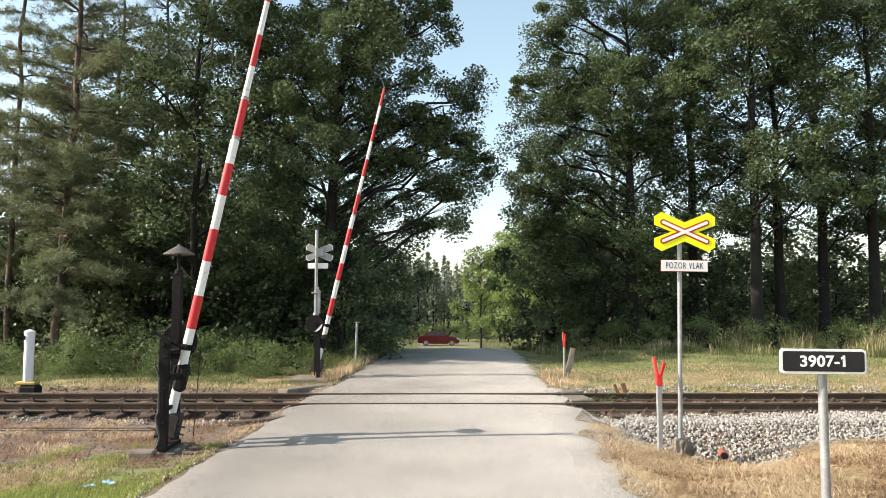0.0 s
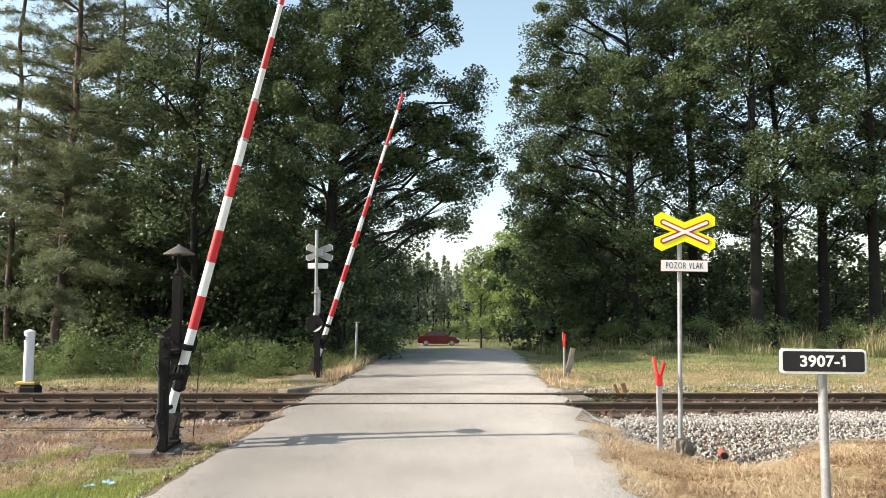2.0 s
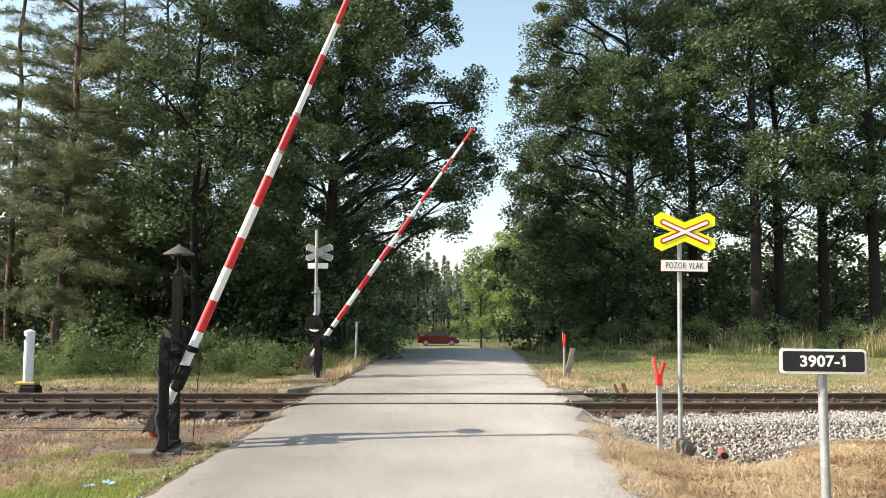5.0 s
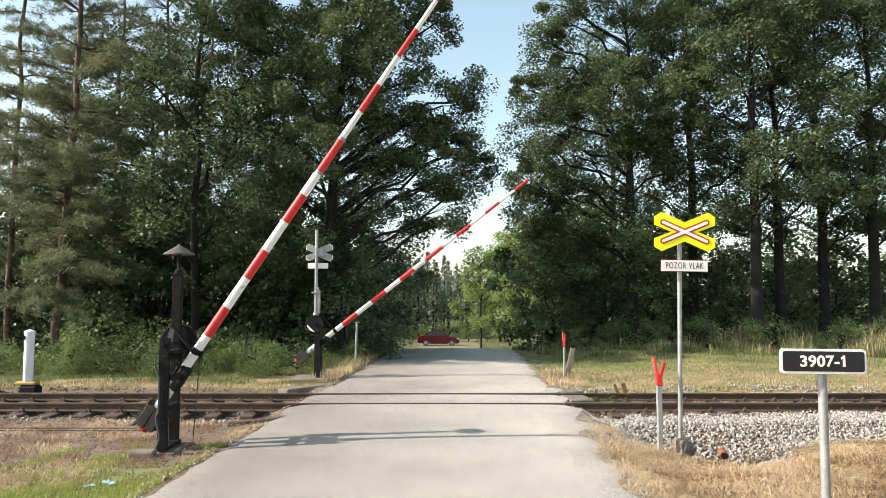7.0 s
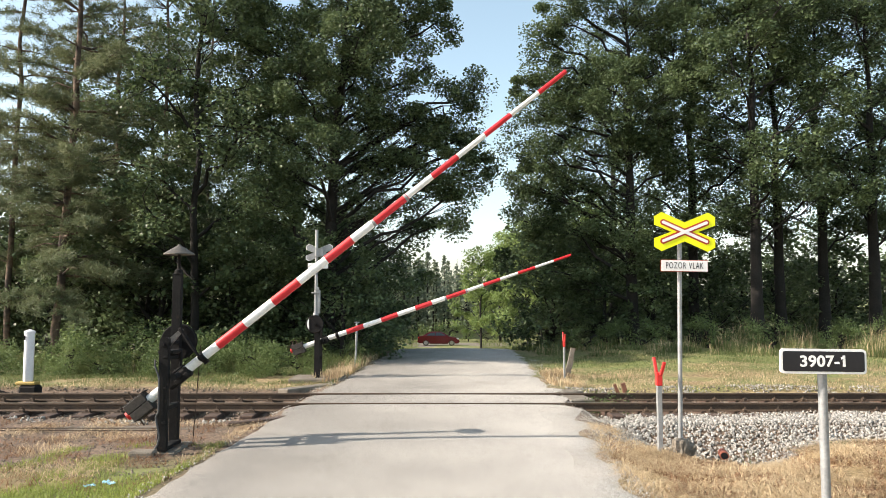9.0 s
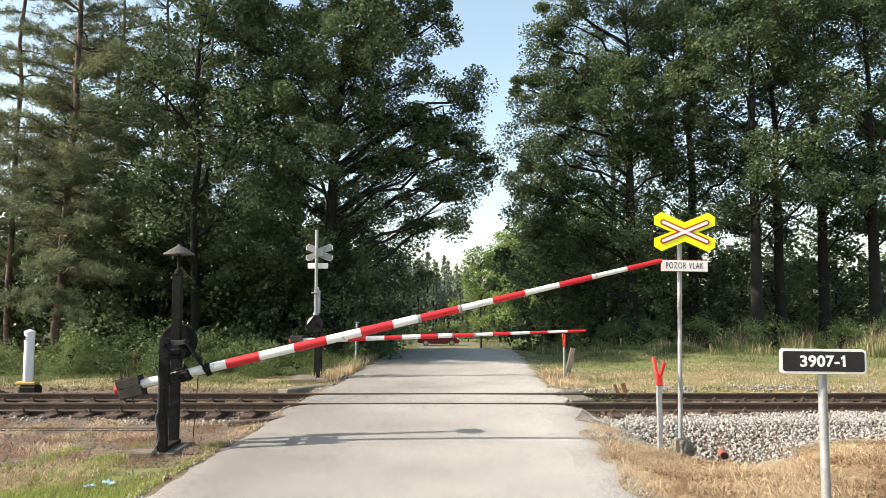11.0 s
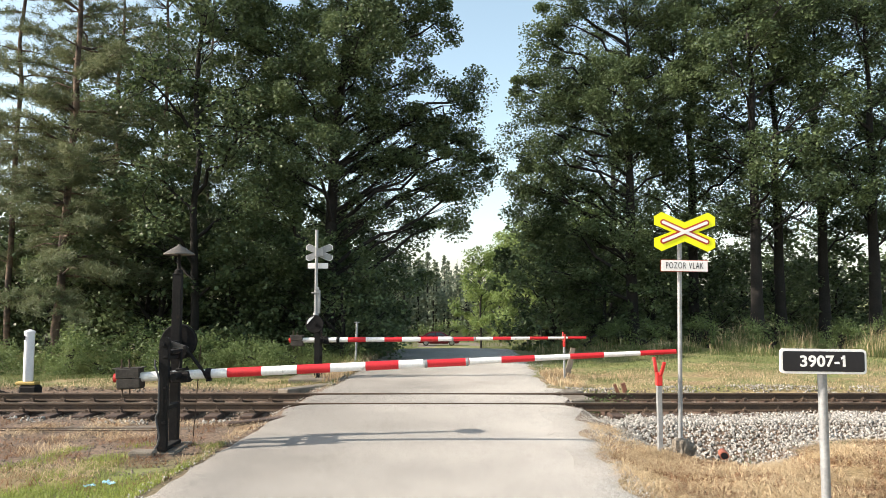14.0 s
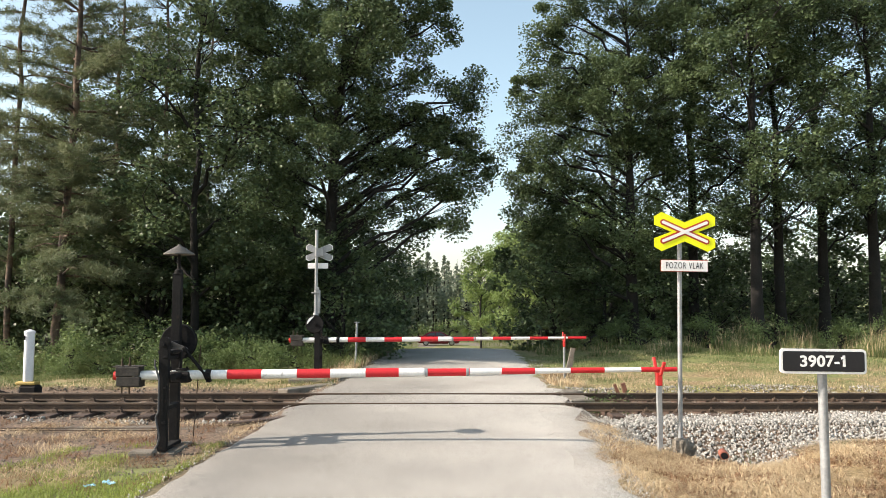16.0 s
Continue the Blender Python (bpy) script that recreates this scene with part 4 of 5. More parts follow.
def build_tree(name, m, lobes, height, r0, rng, leaf=0.15, n_leaf=90, per=1.0, spacing=0.55, spread_r=0.5, leaf_m=None, bark=None, label="", category="tree", lean=(0, 0), group="", twig=0.026):
    """A trunk, a limb to each lobe of the crown, twigs to each clump of leaves."""
    t = thing(name, m, label, category, group)
    wood = []
    n = 9
    h = np.linspace(0, 1, n)
    trunk = np.stack([lean[0] * h ** 1.5 + rng.normal(0, 0.06, n) * h * 2, lean[1] * h ** 1.5 + rng.normal(0, 0.06, n) * h * 2, h * height - 0.3], 1)
    rad = r0 * (1 - h) ** 0.8 + 0.03
    rad[0] *= 1.35
    wood.append(tube(trunk, rad, 10))
    pos = []
    for lobe, cs in zip(lobes, cluster_points(lobes, rng, per, spacing)):
        c = np.array(lobe[:3])
        zt = np.clip(c[2] - 0.45 * np.hypot(c[0], c[1]) - 0.5, height * 0.12, height * 0.93)
        k = np.interp(zt, trunk[:, 2], np.arange(n))
        i = int(k)
        start = trunk[i] + (trunk[min(i + 1, n - 1)] - trunk[i]) * (k - i)
        limb = bend(start, c, rng, 0.05, 7, 0.07)
        rr = max(twig * 1.3, min(0.085, 0.023 * np.linalg.norm(c - start)))
        wood.append(tube(limb, np.linspace(rr, rr * 0.35, 7), 6))
        for p in cs:
            q = limb[rng.integers(2, 7)]
            if np.hypot(c[0], c[1]) < 1.6:
                zq = np.clip(p[2] - rng.uniform(0.3, 0.9) * np.hypot(p[0], p[1]), height * 0.15, height * 0.95)
                q = np.array([np.interp(zq, trunk[:, 2], trunk[:, 0]), np.interp(zq, trunk[:, 2], trunk[:, 1]), zq])
            wood.append(tube(bend(q, p, rng, 0.03, 4, 0.12), np.linspace(twig, twig * 0.3, 4), 4))
            m_leaf = int(n_leaf * rng.uniform(0.5, 1.4))
            d = rng.normal(0, 1, (m_leaf, 3))
            d *= (rng.uniform(0, 1, m_leaf) ** 0.42 / np.linalg.norm(d, axis=1))[:, None]
            pos.append(p + d * np.array([1, 1, 0.7]) * spread_r * rng.uniform(0.7, 1.7))
    tri_mesh("trunk", *gather(wood), bark or BARK, t, "dark bark trunk and limbs", True)
    tri_mesh("crown", *leaves(np.concatenate(pos), leaf, rng), leaf_m or OAK, t, "crown of green leaves")
    return t


def egg_lobes(rng, base, top, r, n):
    out = []
    for k in range(n):
        f = (k + 0.5) / n
        z = base + (top - base) * f
        rr = r * (0.35 + 0.65 * math.sin(math.pi * min(1, 0.25 + 0.75 * f))) * rng.uniform(0.5, 0.85)
        a = k * 2.4 + rng.uniform(-0.4, 0.4)
        q = rng.uniform(0.9, 1.35) * r * 0.42
        out.append((rr * math.cos(a), rr * math.sin(a), z, q, q, q * 0.8))
    return out


def needles(pos, along, size, wide, rng):
    """A thin sliver for each bunch of needles, leaning out along its twig."""
    n = len(pos)
    d = along * 0.8 + rng.normal(0, 0.75, (n, 3))
    d /= np.linalg.norm(d, axis=1)[:, None] + 1e-9
    q = np.cross(d, rng.normal(0, 1, (n, 3)))
    q /= np.linalg.norm(q, axis=1)[:, None] + 1e-9
    L = (size * rng.uniform(0.6, 1.3, n))[:, None]
    v = np.stack([pos - q * wide * 0.5, pos + q * wide * 0.5, pos + d * L], 1).reshape(-1, 3)
    return v, np.arange(n * 3).reshape(-1, 3)


def build_conifer(name, m, height, r, rng, label, bare=0.15, bunch=34, per_m=2.2, group="", lean=0.0, thin_from=0.75, stubs=6, r0=0.15):
    """A pine: a stem, boughs that fork into flat sprays of side twigs, needles in bunches on each twig, dead stubs."""
    t = thing(name, m, label, "tree", group)
    n = 14
    h = np.linspace(0, 1, n)
    stem = np.stack([lean * h + rng.normal(0, 0.05, n), rng.normal(0, 0.05, n), h * height - 0.3], 1)
    wood = [tube(stem, r0 * (1 - h) ** 0.75 + 0.02, 10)]
    at = lambda z: np.array([np.interp(z, stem[:, 2], stem[:, 0]), np.interp(z, stem[:, 2], stem[:, 1]), z])
    for _ in range(stubs):
        a, p = rng.uniform(0, 6.28), at(height * rng.uniform(0.1, 0.6))
        L = rng.uniform(0.5, 1.5)
        e = p + np.array([math.cos(a) * L, math.sin(a) * L, rng.uniform(-0.3, 0.3)])
        wood.append(tube(bend(p, e, rng, 0.12, 5, 0.1), np.linspace(0.03, 0.008, 5), 5))
    pos, way = [], []
    z = height * bare
    while z < height * 0.98:
        f = (z / height - bare) / (1 - bare)
        sparse = 1.0 if z / height < thin_from else 0.6
        for _ in range(int(rng.integers(2, 5))):
            a = rng.uniform(0, 2 * np.pi)
            L = r * (1 - f) ** 0.6 * rng.uniform(0.4, 1.12) + 0.3
            rise = rng.uniform(-0.42, 0.16) + 0.5 * f
            out = np.array([math.cos(a), math.sin(a), 0.0])
            side = np.array([-math.sin(a), math.cos(a), 0.0])
            p = bend(at(z), at(z) + out * L + [0, 0, L * rise], rng, 0.05, 6, 0.07)
            wood.append(tube(p, np.linspace(0.014 + 0.012 * L, 0.007, 6), 4))
            for u in np.linspace(0.25, 1.0, max(3, int(L * 5 * sparse))):
                c = np.array([np.interp(u, np.linspace(0, 1, 6), p[:, k]) for k in range(3)])
                for sgn in (-1, 1):
                    tl = rng.uniform(0.25, 0.6) * (1.15 - 0.55 * u) * min(1.3, 0.5 + 0.4 * L)
                    d = out * rng.uniform(0.3, 0.9) + side * sgn * rng.uniform(0.5, 1.0) + [0, 0, rng.uniform(-0.4, 0.6)]
                    d /= np.linalg.norm(d)
                    g = rng.uniform(0.1, 1.0, bunch)[:, None]
                    pos.append(c + d * tl * g - np.array([0, 0, 0.12]) * tl * g ** 2 + rng.normal(0, 0.06, (bunch, 3)))
                    way.append(np.repeat(d[None], bunch, 0) + [0, 0, 0.25])
                    wood.append(tube(np.array([c, c + d * tl * 0.55, c + d * tl]), [0.008, 0.006, 0.003], 3))
        z += 1.0 / per_m * rng.uniform(0.6, 1.5)
    tri_mesh("trunk", *gather(wood), PINE_BARK, t, "scaly reddish trunk and boughs", True)
    tri_mesh("crown", *needles(np.concatenate(pos), np.concatenate(way), 0.17, 0.024, rng), NEEDLE, t, "flat sprays of grey-green needles")
    return t


def zl(x, y):
    return float(land(x, y))


def place(x, y, rz=0.0, s=1.0, sink=0.0):
    return pose(x, y, zl(x, y) - sink, 0, 0, rz) @ Matrix.Scale(s, 4)


R = np.random.default_rng(11)
# the big oak leaning over the road: its lobes reach out to the road's middle
LEANING_TOP = [
    (0.3, 0, 9.5, 2.4, 2.6, 2.2), (2.6, -0.3, 12.4, 1.5, 1.6, 1.3), (3.9, 0, 12.3, 1.05, 1.2, 1.1), (-2.2, 0.2, 11.0, 2.3, 2.4, 2.0), (1.0, 0, 13.5, 2.6, 2.6, 1.8), (1.7, -0.4, 10.8, 1.5, 1.5, 1.2), (3.4, 0.2, 14.8, 1.5, 1.5, 1.2)]
LEANING_REACH = [
    (4.2, 0, 9.2, 1.1, 1.2, 0.75), (5.35, 0.2, 9.8, 0.65, 0.8, 0.75), (4.0, -0.3, 7.2, 1.5, 1.3, 1.0), (5.5, 0, 6.9, 0.6, 0.7, 0.85), (2.6, 0.4, 8.0, 1.7, 1.7, 1.2)]
LEANING_LOW = [
    (4.2, 0.1, 8.4, 1.0, 1.1, 0.65), (4.8, 0, 7.9, 0.7, 0.9, 0.55), (5.0, 0.1, 5.95, 0.9, 1.0, 0.55), (3.3, 0.1, 10.4, 1.1, 1.2, 0.8), (2.9, 0.2, 9.3, 1.2, 1.2, 0.9), (1.6, 0, 7.4, 1.4, 1.4, 1.1), (3.2, -0.2, 8.6, 1.2, 1.2, 0.8), (-4.2, 0.3, 9.0, 1.7, 1.8, 1.6), (-3.6, 0.3, 12.6, 1.6, 1.8, 1.3), (0.6, -0.5, 11.6, 1.6, 1.6, 1.3), (-1.5, -3.0, 5.4, 1.3, 1.3, 1.0), (0.2, -3.2, 6.8, 1.4, 1.3, 1.0), (-0.6, -2.8, 9.2, 1.5, 1.4, 1.2), (1.4, -2.6, 10.8, 1.4, 1.3, 1.1), (-0.4, -2.4, 3.9, 1.2, 1.1, 0.8), (3.6, 0, 6.2, 1.2, 1.0, 0.6), (4.7, -0.2, 7.4, 0.9, 0.9, 0.7), (4.5, 0.3, 4.9, 0.8, 1.0, 0.5), (3.1, 0.3, 4.75, 0.8, 1.0, 0.35), (2.3, 0, 5.6, 1.1, 1.2, 0.5), (-2.4, -0.4, 7.2, 2.0, 2.2, 1.8), (-0.3, 0.6, 6.2, 1.9, 1.8, 1.3), (-2.4, 0, 4.2, 1.6, 1.6, 1.2), (-0.2, 1.0, 3.6, 1.2, 1.2, 1.0), (0.8, 0.8, 4.6, 1.1, 1.2, 0.7)]
build_tree("oak_tree", place(-4.2, 26.5), LEANING_TOP + LEANING_REACH + LEANING_LOW,
    14.5, 0.25, R, 0.108, 330, 2.0, 0.34, 0.46, twig=0.017, label="large dark green oak leaning over the road", lean=(0.7, 0.2))
# oaks beyond the crossing on the other side of the road
ROADSIDE_TOP = [
    (0, 0, 10.5, 3.0, 3.0, 2.6), (-2.7, 0, 14.2, 0.9, 1.2, 0.8), (-3.7, 0.3, 12.7, 1.0, 1.2, 0.9), (-4.2, 0, 10.3, 1.1, 1.2, 1.0), (-3.3, 0, 9.3, 1.3, 1.4, 1.0), (-2.6, 0, 11.2, 1.5, 1.7, 1.4), (-1.2, 0, 15.2, 1.7, 2.2, 1.4)]
ROADSIDE_LOW = [
    (-4.6, 0, 7.0, 1.0, 1.2, 1.0), (-4.7, 0, 5.4, 0.9, 1.2, 0.9), (-4.6, 0.1, 8.9, 1.0, 1.2, 0.9), (-4.4, 0.2, 11.3, 0.9, 1.0, 0.8), (-3.1, 0, 15.1, 1.0, 1.2, 0.8), (-3.9, 0.2, 13.6, 0.8, 0.9, 0.7), (2.4, 0, 12.5, 2.4, 2.4, 2.0), (-4.3, 0, 7.8, 1.1, 1.4, 0.9), (-2.4, 0.5, 8.4, 1.7, 1.9, 1.0), (-0.4, 0.5, 7.0, 1.8, 1.9, 1.2), (2.6, 0, 8.2, 2.2, 2.2, 1.4), (1.2, 0, 15.6, 2.4, 2.4, 1.5), (-4.0, 0, 6.7, 1.1, 1.3, 0.8), (-3.0, 0, 6.7, 1.3, 1.3, 0.9), (-3.7, 0.4, 5.6, 1.2, 1.4, 1.1), (-2.4, 0, 5.0, 1.7, 1.8, 1.5), (-0.4, 0, 4.2, 1.8, 1.8, 1.3), (-3.6, 0.2, 3.2, 1.2, 1.4, 1.2), (1.8, 0.3, 5.2, 1.5, 1.5, 1.1), (-2.2, 0, 2.4, 1.5, 1.5, 1.2)]
build_tree("oak_tree", place(8.2, 32), ROADSIDE_TOP + ROADSIDE_LOW,
    15.5, 0.24, R, 0.118, 300, 1.9, 0.36, 0.5, twig=0.018, label="tall oak with dense dark foliage near the road")
bush_oak = build_tree("oak_tree", place(13.2, 31.0), egg_lobes(R, 5.2, 16.5, 3.7, 14), 15.5, 0.24, R, 0.135, 190, 0.9, 0.5, 0.55, twig=0.02, label="tall oak with bare lower trunk and open crown", group="oaks of the roadside wood")
oak_b = build_tree("oak_tree", place(17.4, 33.6), egg_lobes(R, 5.0, 17, 3.9, 14), 16, 0.23, R, 0.14, 185, 0.8, 0.45, 0.6, twig=0.02, label="tall oak with bare lower trunk and open crown", group="oaks of the roadside wood")
oak_c = build_tree("oak_tree", place(-8.5, 25.2), egg_lobes(R, 3.0, 15.5, 3.8, 15), 15, 0.12, R, 0.135, 190, 0.9, 0.5, 0.55, twig=0.02, label="tall oak among pines with dense crown", group="oaks of the roadside wood")
for src, x, y, rz, s in ((oak_b, 15.2, 33.2, 70, 0.98), (oak_c, -13.6, 34.0, 140, 0.95), (oak_c, -17.8, 36.0, 30, 0.85), (oak_b, 21.6, 33.6, 120, 1.0), (oak_b, 9.5, 41, 200, 1.0), (oak_c, -5.5, 36, 100, 0.95), (oak_b, -10.5, 41, 300, 0.95), (oak_b, 11.6, 34.0, 250, 1.0), (bush_oak, 18.9, 32.2, 310, 1.0), (oak_c, 25.5, 38.5, 160, 1.05)):
    copy_thing(src, place(x, y, rz, s))

pine = build_conifer("pine_tree", place(-12.6, 24.0), 18.5, 3.0, R, "tall pine with reddish trunk and drooping boughs", 0.13, 62, 2.1, "pines at the wood's edge", 0.8, 0.6, 9, 0.125)
pine_b = build_conifer("pine_tree", place(-16.3, 27.5), 20.0, 2.7, R, "tall slender pine with sparse open crown", 0.28, 46, 1.4, "pines at the wood's edge", 0.3, 0.5, 10, 0.10)
for src, x, y, rz, s in ((pine_b, -11.2, 29.5, 140, 0.95), (pine_b, -14.3, 31.5, 50, 1.0), (pine_b, -12.0, 37, 310, 1.05), (pine, -14.9, 28.5, 75, 0.95)):
    copy_thing(src, place(x, y, rz, s))

# low broad bush under the big oak and the wood's leafy edge
low = build_tree("shrub", place(-3.4, 25.0, 0, 1.12), [(0, 0, 1.7, 1.5, 1.3, 1.2), (1.3, 0, 1.5, 0.9, 1.0, 1.1), (0.7, 0, 2.6, 0.9, 0.9, 0.6), (-1.4, 0, 1.9, 1.3, 1.2, 1.3), (-0.5, 0, 0.6, 1.6, 1.2, 0.5)], 2.6, 0.07, R, 0.12, 90, 2.9, 0.26, 0.34, twig=0.01, label="dark dense bush under the oak", category="shrub", leaf_m=OAK)
shrub = build_tree("shrub", place(-5.2, 20.6), [(0, 0, 0.55, 0.7, 0.5, 0.45), (0.55, 0, 0.4, 0.45, 0.45, 0.35), (-0.5, 0.1, 0.45, 0.45, 0.4, 0.4)], 0.8, 0.012, R, 0.05, 110, 14, 0.14, 0.18, twig=0.004, leaf_m=BUSH, label="leafy green bush in the verge", category="shrub", group="bushes behind the track")
for k, (x, y, rz, s) in enumerate(((-6.4, 20.9, 90, 0.75), (-7.6, 21.0, 200, 1.35), (-9.5, 20.6, 30, 0.8), (-10.6, 21.1, 130, 1.5), (-12.8, 21.2, 270, 0.9), (-4.3, 21.6, 10, 1.0), (-5.8, 22.0, 60, 1.1), (-8.6, 22.3, 150, 1.7), (-11.4, 22.6, 250, 1.2), (-13.6, 23.0, 330, 1.0), (-14.8, 21.0, 100, 1.1), (-16.5, 21.5, 40, 1.3), (-2.95, 23.6, 120, 0.9), (-6.9, 23.6, 20, 1.3), (-9.7, 24.0, 220, 1.6), (12.0, 27.0, 20, 1.3), (14.2, 26.4, 90, 1.2), (16.5, 27.2, 160, 1.4), (18.4, 26.2, 220, 1.1), (10.0, 28.0, 280, 1.4), (7.6, 28.5, 330, 1.3), (20.3, 27.3, 10, 1.5), (5.8, 29.5, 190, 1.2))):
    copy_thing(shrub, place(x, y, rz, s))
for x, y, rz, s in (((-7.6, 27.0, 100, 1.25), (-11.2, 28.0, 210, 1.3), (-15.0, 28.2, 330, 1.2), (-5.2, 31.0, 40, 1.0), (-10.3, 26.8, 40, 1.4), (-14.2, 28.4, 160, 1.4), (-19.0, 29.0, 10, 1.3), (-6.0, 33.0, 10, 1.9), (-10.0, 33.5, 70, 2.0), (-14.5, 33.0, 130, 2.0), (-19.5, 34.0, 190, 2.1), (-25.0, 33.0, 250, 2.1), (-30.5, 34.0, 310, 2.2), (-8.0, 40.0, 20, 2.4), (-14.0, 41.0, 80, 2.5), (-21.0, 40.0, 140, 2.5), (-28.0, 41.0, 200, 2.6), (-36.0, 42.0, 260, 2.6), (-8.6, 41.0, 100, 1.5), (-6.5, 48.0, 160, 2.0))):
    copy_thing(low, place(x, y, rz, s))
for x, y, rz, s in (((4.9, 33.5, 60, 1.35), (7.2, 32.8, 150, 1.1), (9.6, 33.6, 240, 1.25), (12.4, 34.2, 320, 1.2), (15.6, 34.5, 20, 1.2), (19.0, 36.5, 80, 1.4), (23, 35, 200, 1.3), (7.8, 38.5, 30, 1.9), (12.0, 39.0, 90, 1.6), (16.6, 41.0, 150, 1.4), (21.0, 43.0, 60, 1.4), (27.5, 40.0, 270, 1.4), (10.0, 46.0, 330, 2.3), (30.0, 48.0, 165, 1.7), (37.0, 47.0, 225, 2.5), (27.0, 33.0, 10, 1.4))):
    copy_thing(low, place(x, y, rz, s))
# the copies at y 27.4 and 29.4 are hidden, added to shade the road
for x, y, rz, s in ((18.5, 45.5, 20, 2.2), (25.0, 46.5, 110, 2.3), (31.5, 44.0, 200, 2.0), (13.8, 44.5, 290, 2.1), (-4.7, 34.0, 0, 1.5), (-5.2, 36.5, 90, 1.6), (-4.0, 29.2, 180, 0.8), (-5.0, 31.0, 0, 1.0), (-17.2, 31.0, 70, 1.8), (-5.6, 27.4, 50, 1.15), (-5.0, 29.4, 130, 1.15), (-4.2, 26.6, 200, 1.25)):
    copy_thing(low, place(x, y, rz, s))

# pale broadleaf trees where the road goes down, sunlight painted into their leaf colour
lit = build_tree("ash_tree", place(3.7, 72), egg_lobes(R, 1.6, 9.3, 2.6, 14), 9, 0.08, R, 0.22, 100, 1.0, 0.4, 0.5, leaf_m=OAK_LIT, label="pale green tree beside the road, sunlight painted into its leaf colour", group="sunlit trees down the road")
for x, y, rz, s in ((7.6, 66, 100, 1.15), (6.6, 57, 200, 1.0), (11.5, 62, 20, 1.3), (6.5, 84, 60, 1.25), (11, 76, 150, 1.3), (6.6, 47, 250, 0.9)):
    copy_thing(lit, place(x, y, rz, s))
for k, (x, y, rz, s) in enumerate(((-3.5, 86, 90, 0.9), (-1.0, 87, 20, 1.1), (0.6, 86.5, 200, 1.3), (3.0, 86, 250, 1.0), (-5.5, 85, 300, 1.4), (5.0, 85.5, 0, 1.0))):
    copy_thing(shrub, place(x, y, rz, s * 2.0))


def build_far_wood():
    """The wooded rise behind: crowns and spires of many trees in one mass."""
    rng = np.random.default_rng(5)
    pos, wood = [], []
    for k in range(340):
        mid = k < 150
        x, y = (rng.uniform(-22, 26), rng.uniform(91, 125)) if mid else (rng.uniform(-80, 80), rng.uniform(100, 150))
        z, h = zl(x, y), rng.uniform(7.5, 11.5)
        if not mid and abs(x - 2) > 26:
            h *= 1.2
        if rng.uniform() < 0.12:
            h *= 1.25
        wood.append(tube(np.array([[x, y, z - 0.3], [x, y, z + h * 0.5], [x, y, z + h]]), [0.16, 0.1, 0.02], 5))
        n = 330 if mid else 130
        if rng.uniform() < 0.65:
            f = rng.uniform(0.08, 1, n) ** 0.8
            r = (1 - f) * h * 0.16 + 0.15
            a = rng.uniform(0, 6.28, n)
            pos.append(np.stack([x + r * np.cos(a) * rng.uniform(0.3, 1.1, n), y + r * np.sin(a), z + f * h], 1))
        else:
            d = rng.normal(0, 1, (n, 3))
            d /= np.linalg.norm(d, axis=1)[:, None]
            pos.append(np.array([x, y, z + h * 0.52]) + d * rng.uniform(0.5, 1, (n, 1)) * [h * 0.2, h * 0.2, h * 0.45])
    w = thing("far_wood", pose(0, 0, 0), "wooded rise of pines and broadleaf trees far off", "wood", kind="stuff")
    tri_mesh("trunk", *gather(wood), BARK, w)
    tri_mesh("crown", *leaves(np.concatenate(pos), 0.52, rng, 0.7), HAZED_LEAF, w)


build_far_wood()


# ---- grass, stones ----
def blades(pts, h, w, rng, lay=0.5):
    """Bent blades of grass: two triangles each."""
    n = len(pts)
    a = rng.uniform(0, 2 * np.pi, n)
    d = np.stack([np.cos(a), np.sin(a), np.zeros(n)], 1)
    s = np.stack([-np.sin(a), np.cos(a), np.zeros(n)], 1)
    H = (np.broadcast_to(h, (n,)) * rng.uniform(0.5, 1.3, n))[:, None]
    tilt = (lay * rng.uniform(0.2, 1.6, n))[:, None]
    mid = pts + [0, 0, 1] * H * 0.55 + d * H * 0.25 * tilt
    tip = pts + [0, 0, 1] * H * np.clip(1.0 - 0.35 * tilt, 0.15, 1) + d * H * 0.9 * tilt
    q = w * rng.uniform(0.6, 1.3, n)[:, None]
    v = np.stack([pts - s * q, pts + s * q, mid - s * q * 0.7, mid + s * q * 0.7, tip], 1).reshape(-1, 3)
    i = np.arange(n)[:, None] * 5
    return v, np.concatenate([i + [0, 1, 3], i + [0, 3, 2], i + [2, 3, 4]])


def sow(n, x0, x1, y0, y1, rng, keep):
    x, y = rng.uniform(x0, x1, n), rng.uniform(y0, y1, n)
    k = keep(x, y, rng) & ((x < road_left(y) - 0.02) | (x > road_right(y) + 0.02))
    x, y = x[k], y[k]
    return np.stack([x, y, land(x, y) - 0.01], 1)


def patchy(x, y, scale, seed):
    return np.array([noise.noise(Vector((a * scale, b * scale, seed))) for a, b in zip(x, y)])


def stuff(name, arrays, material, label, category):
    tagged(tri_mesh(name, *arrays, material), label, category, kind="stuff")


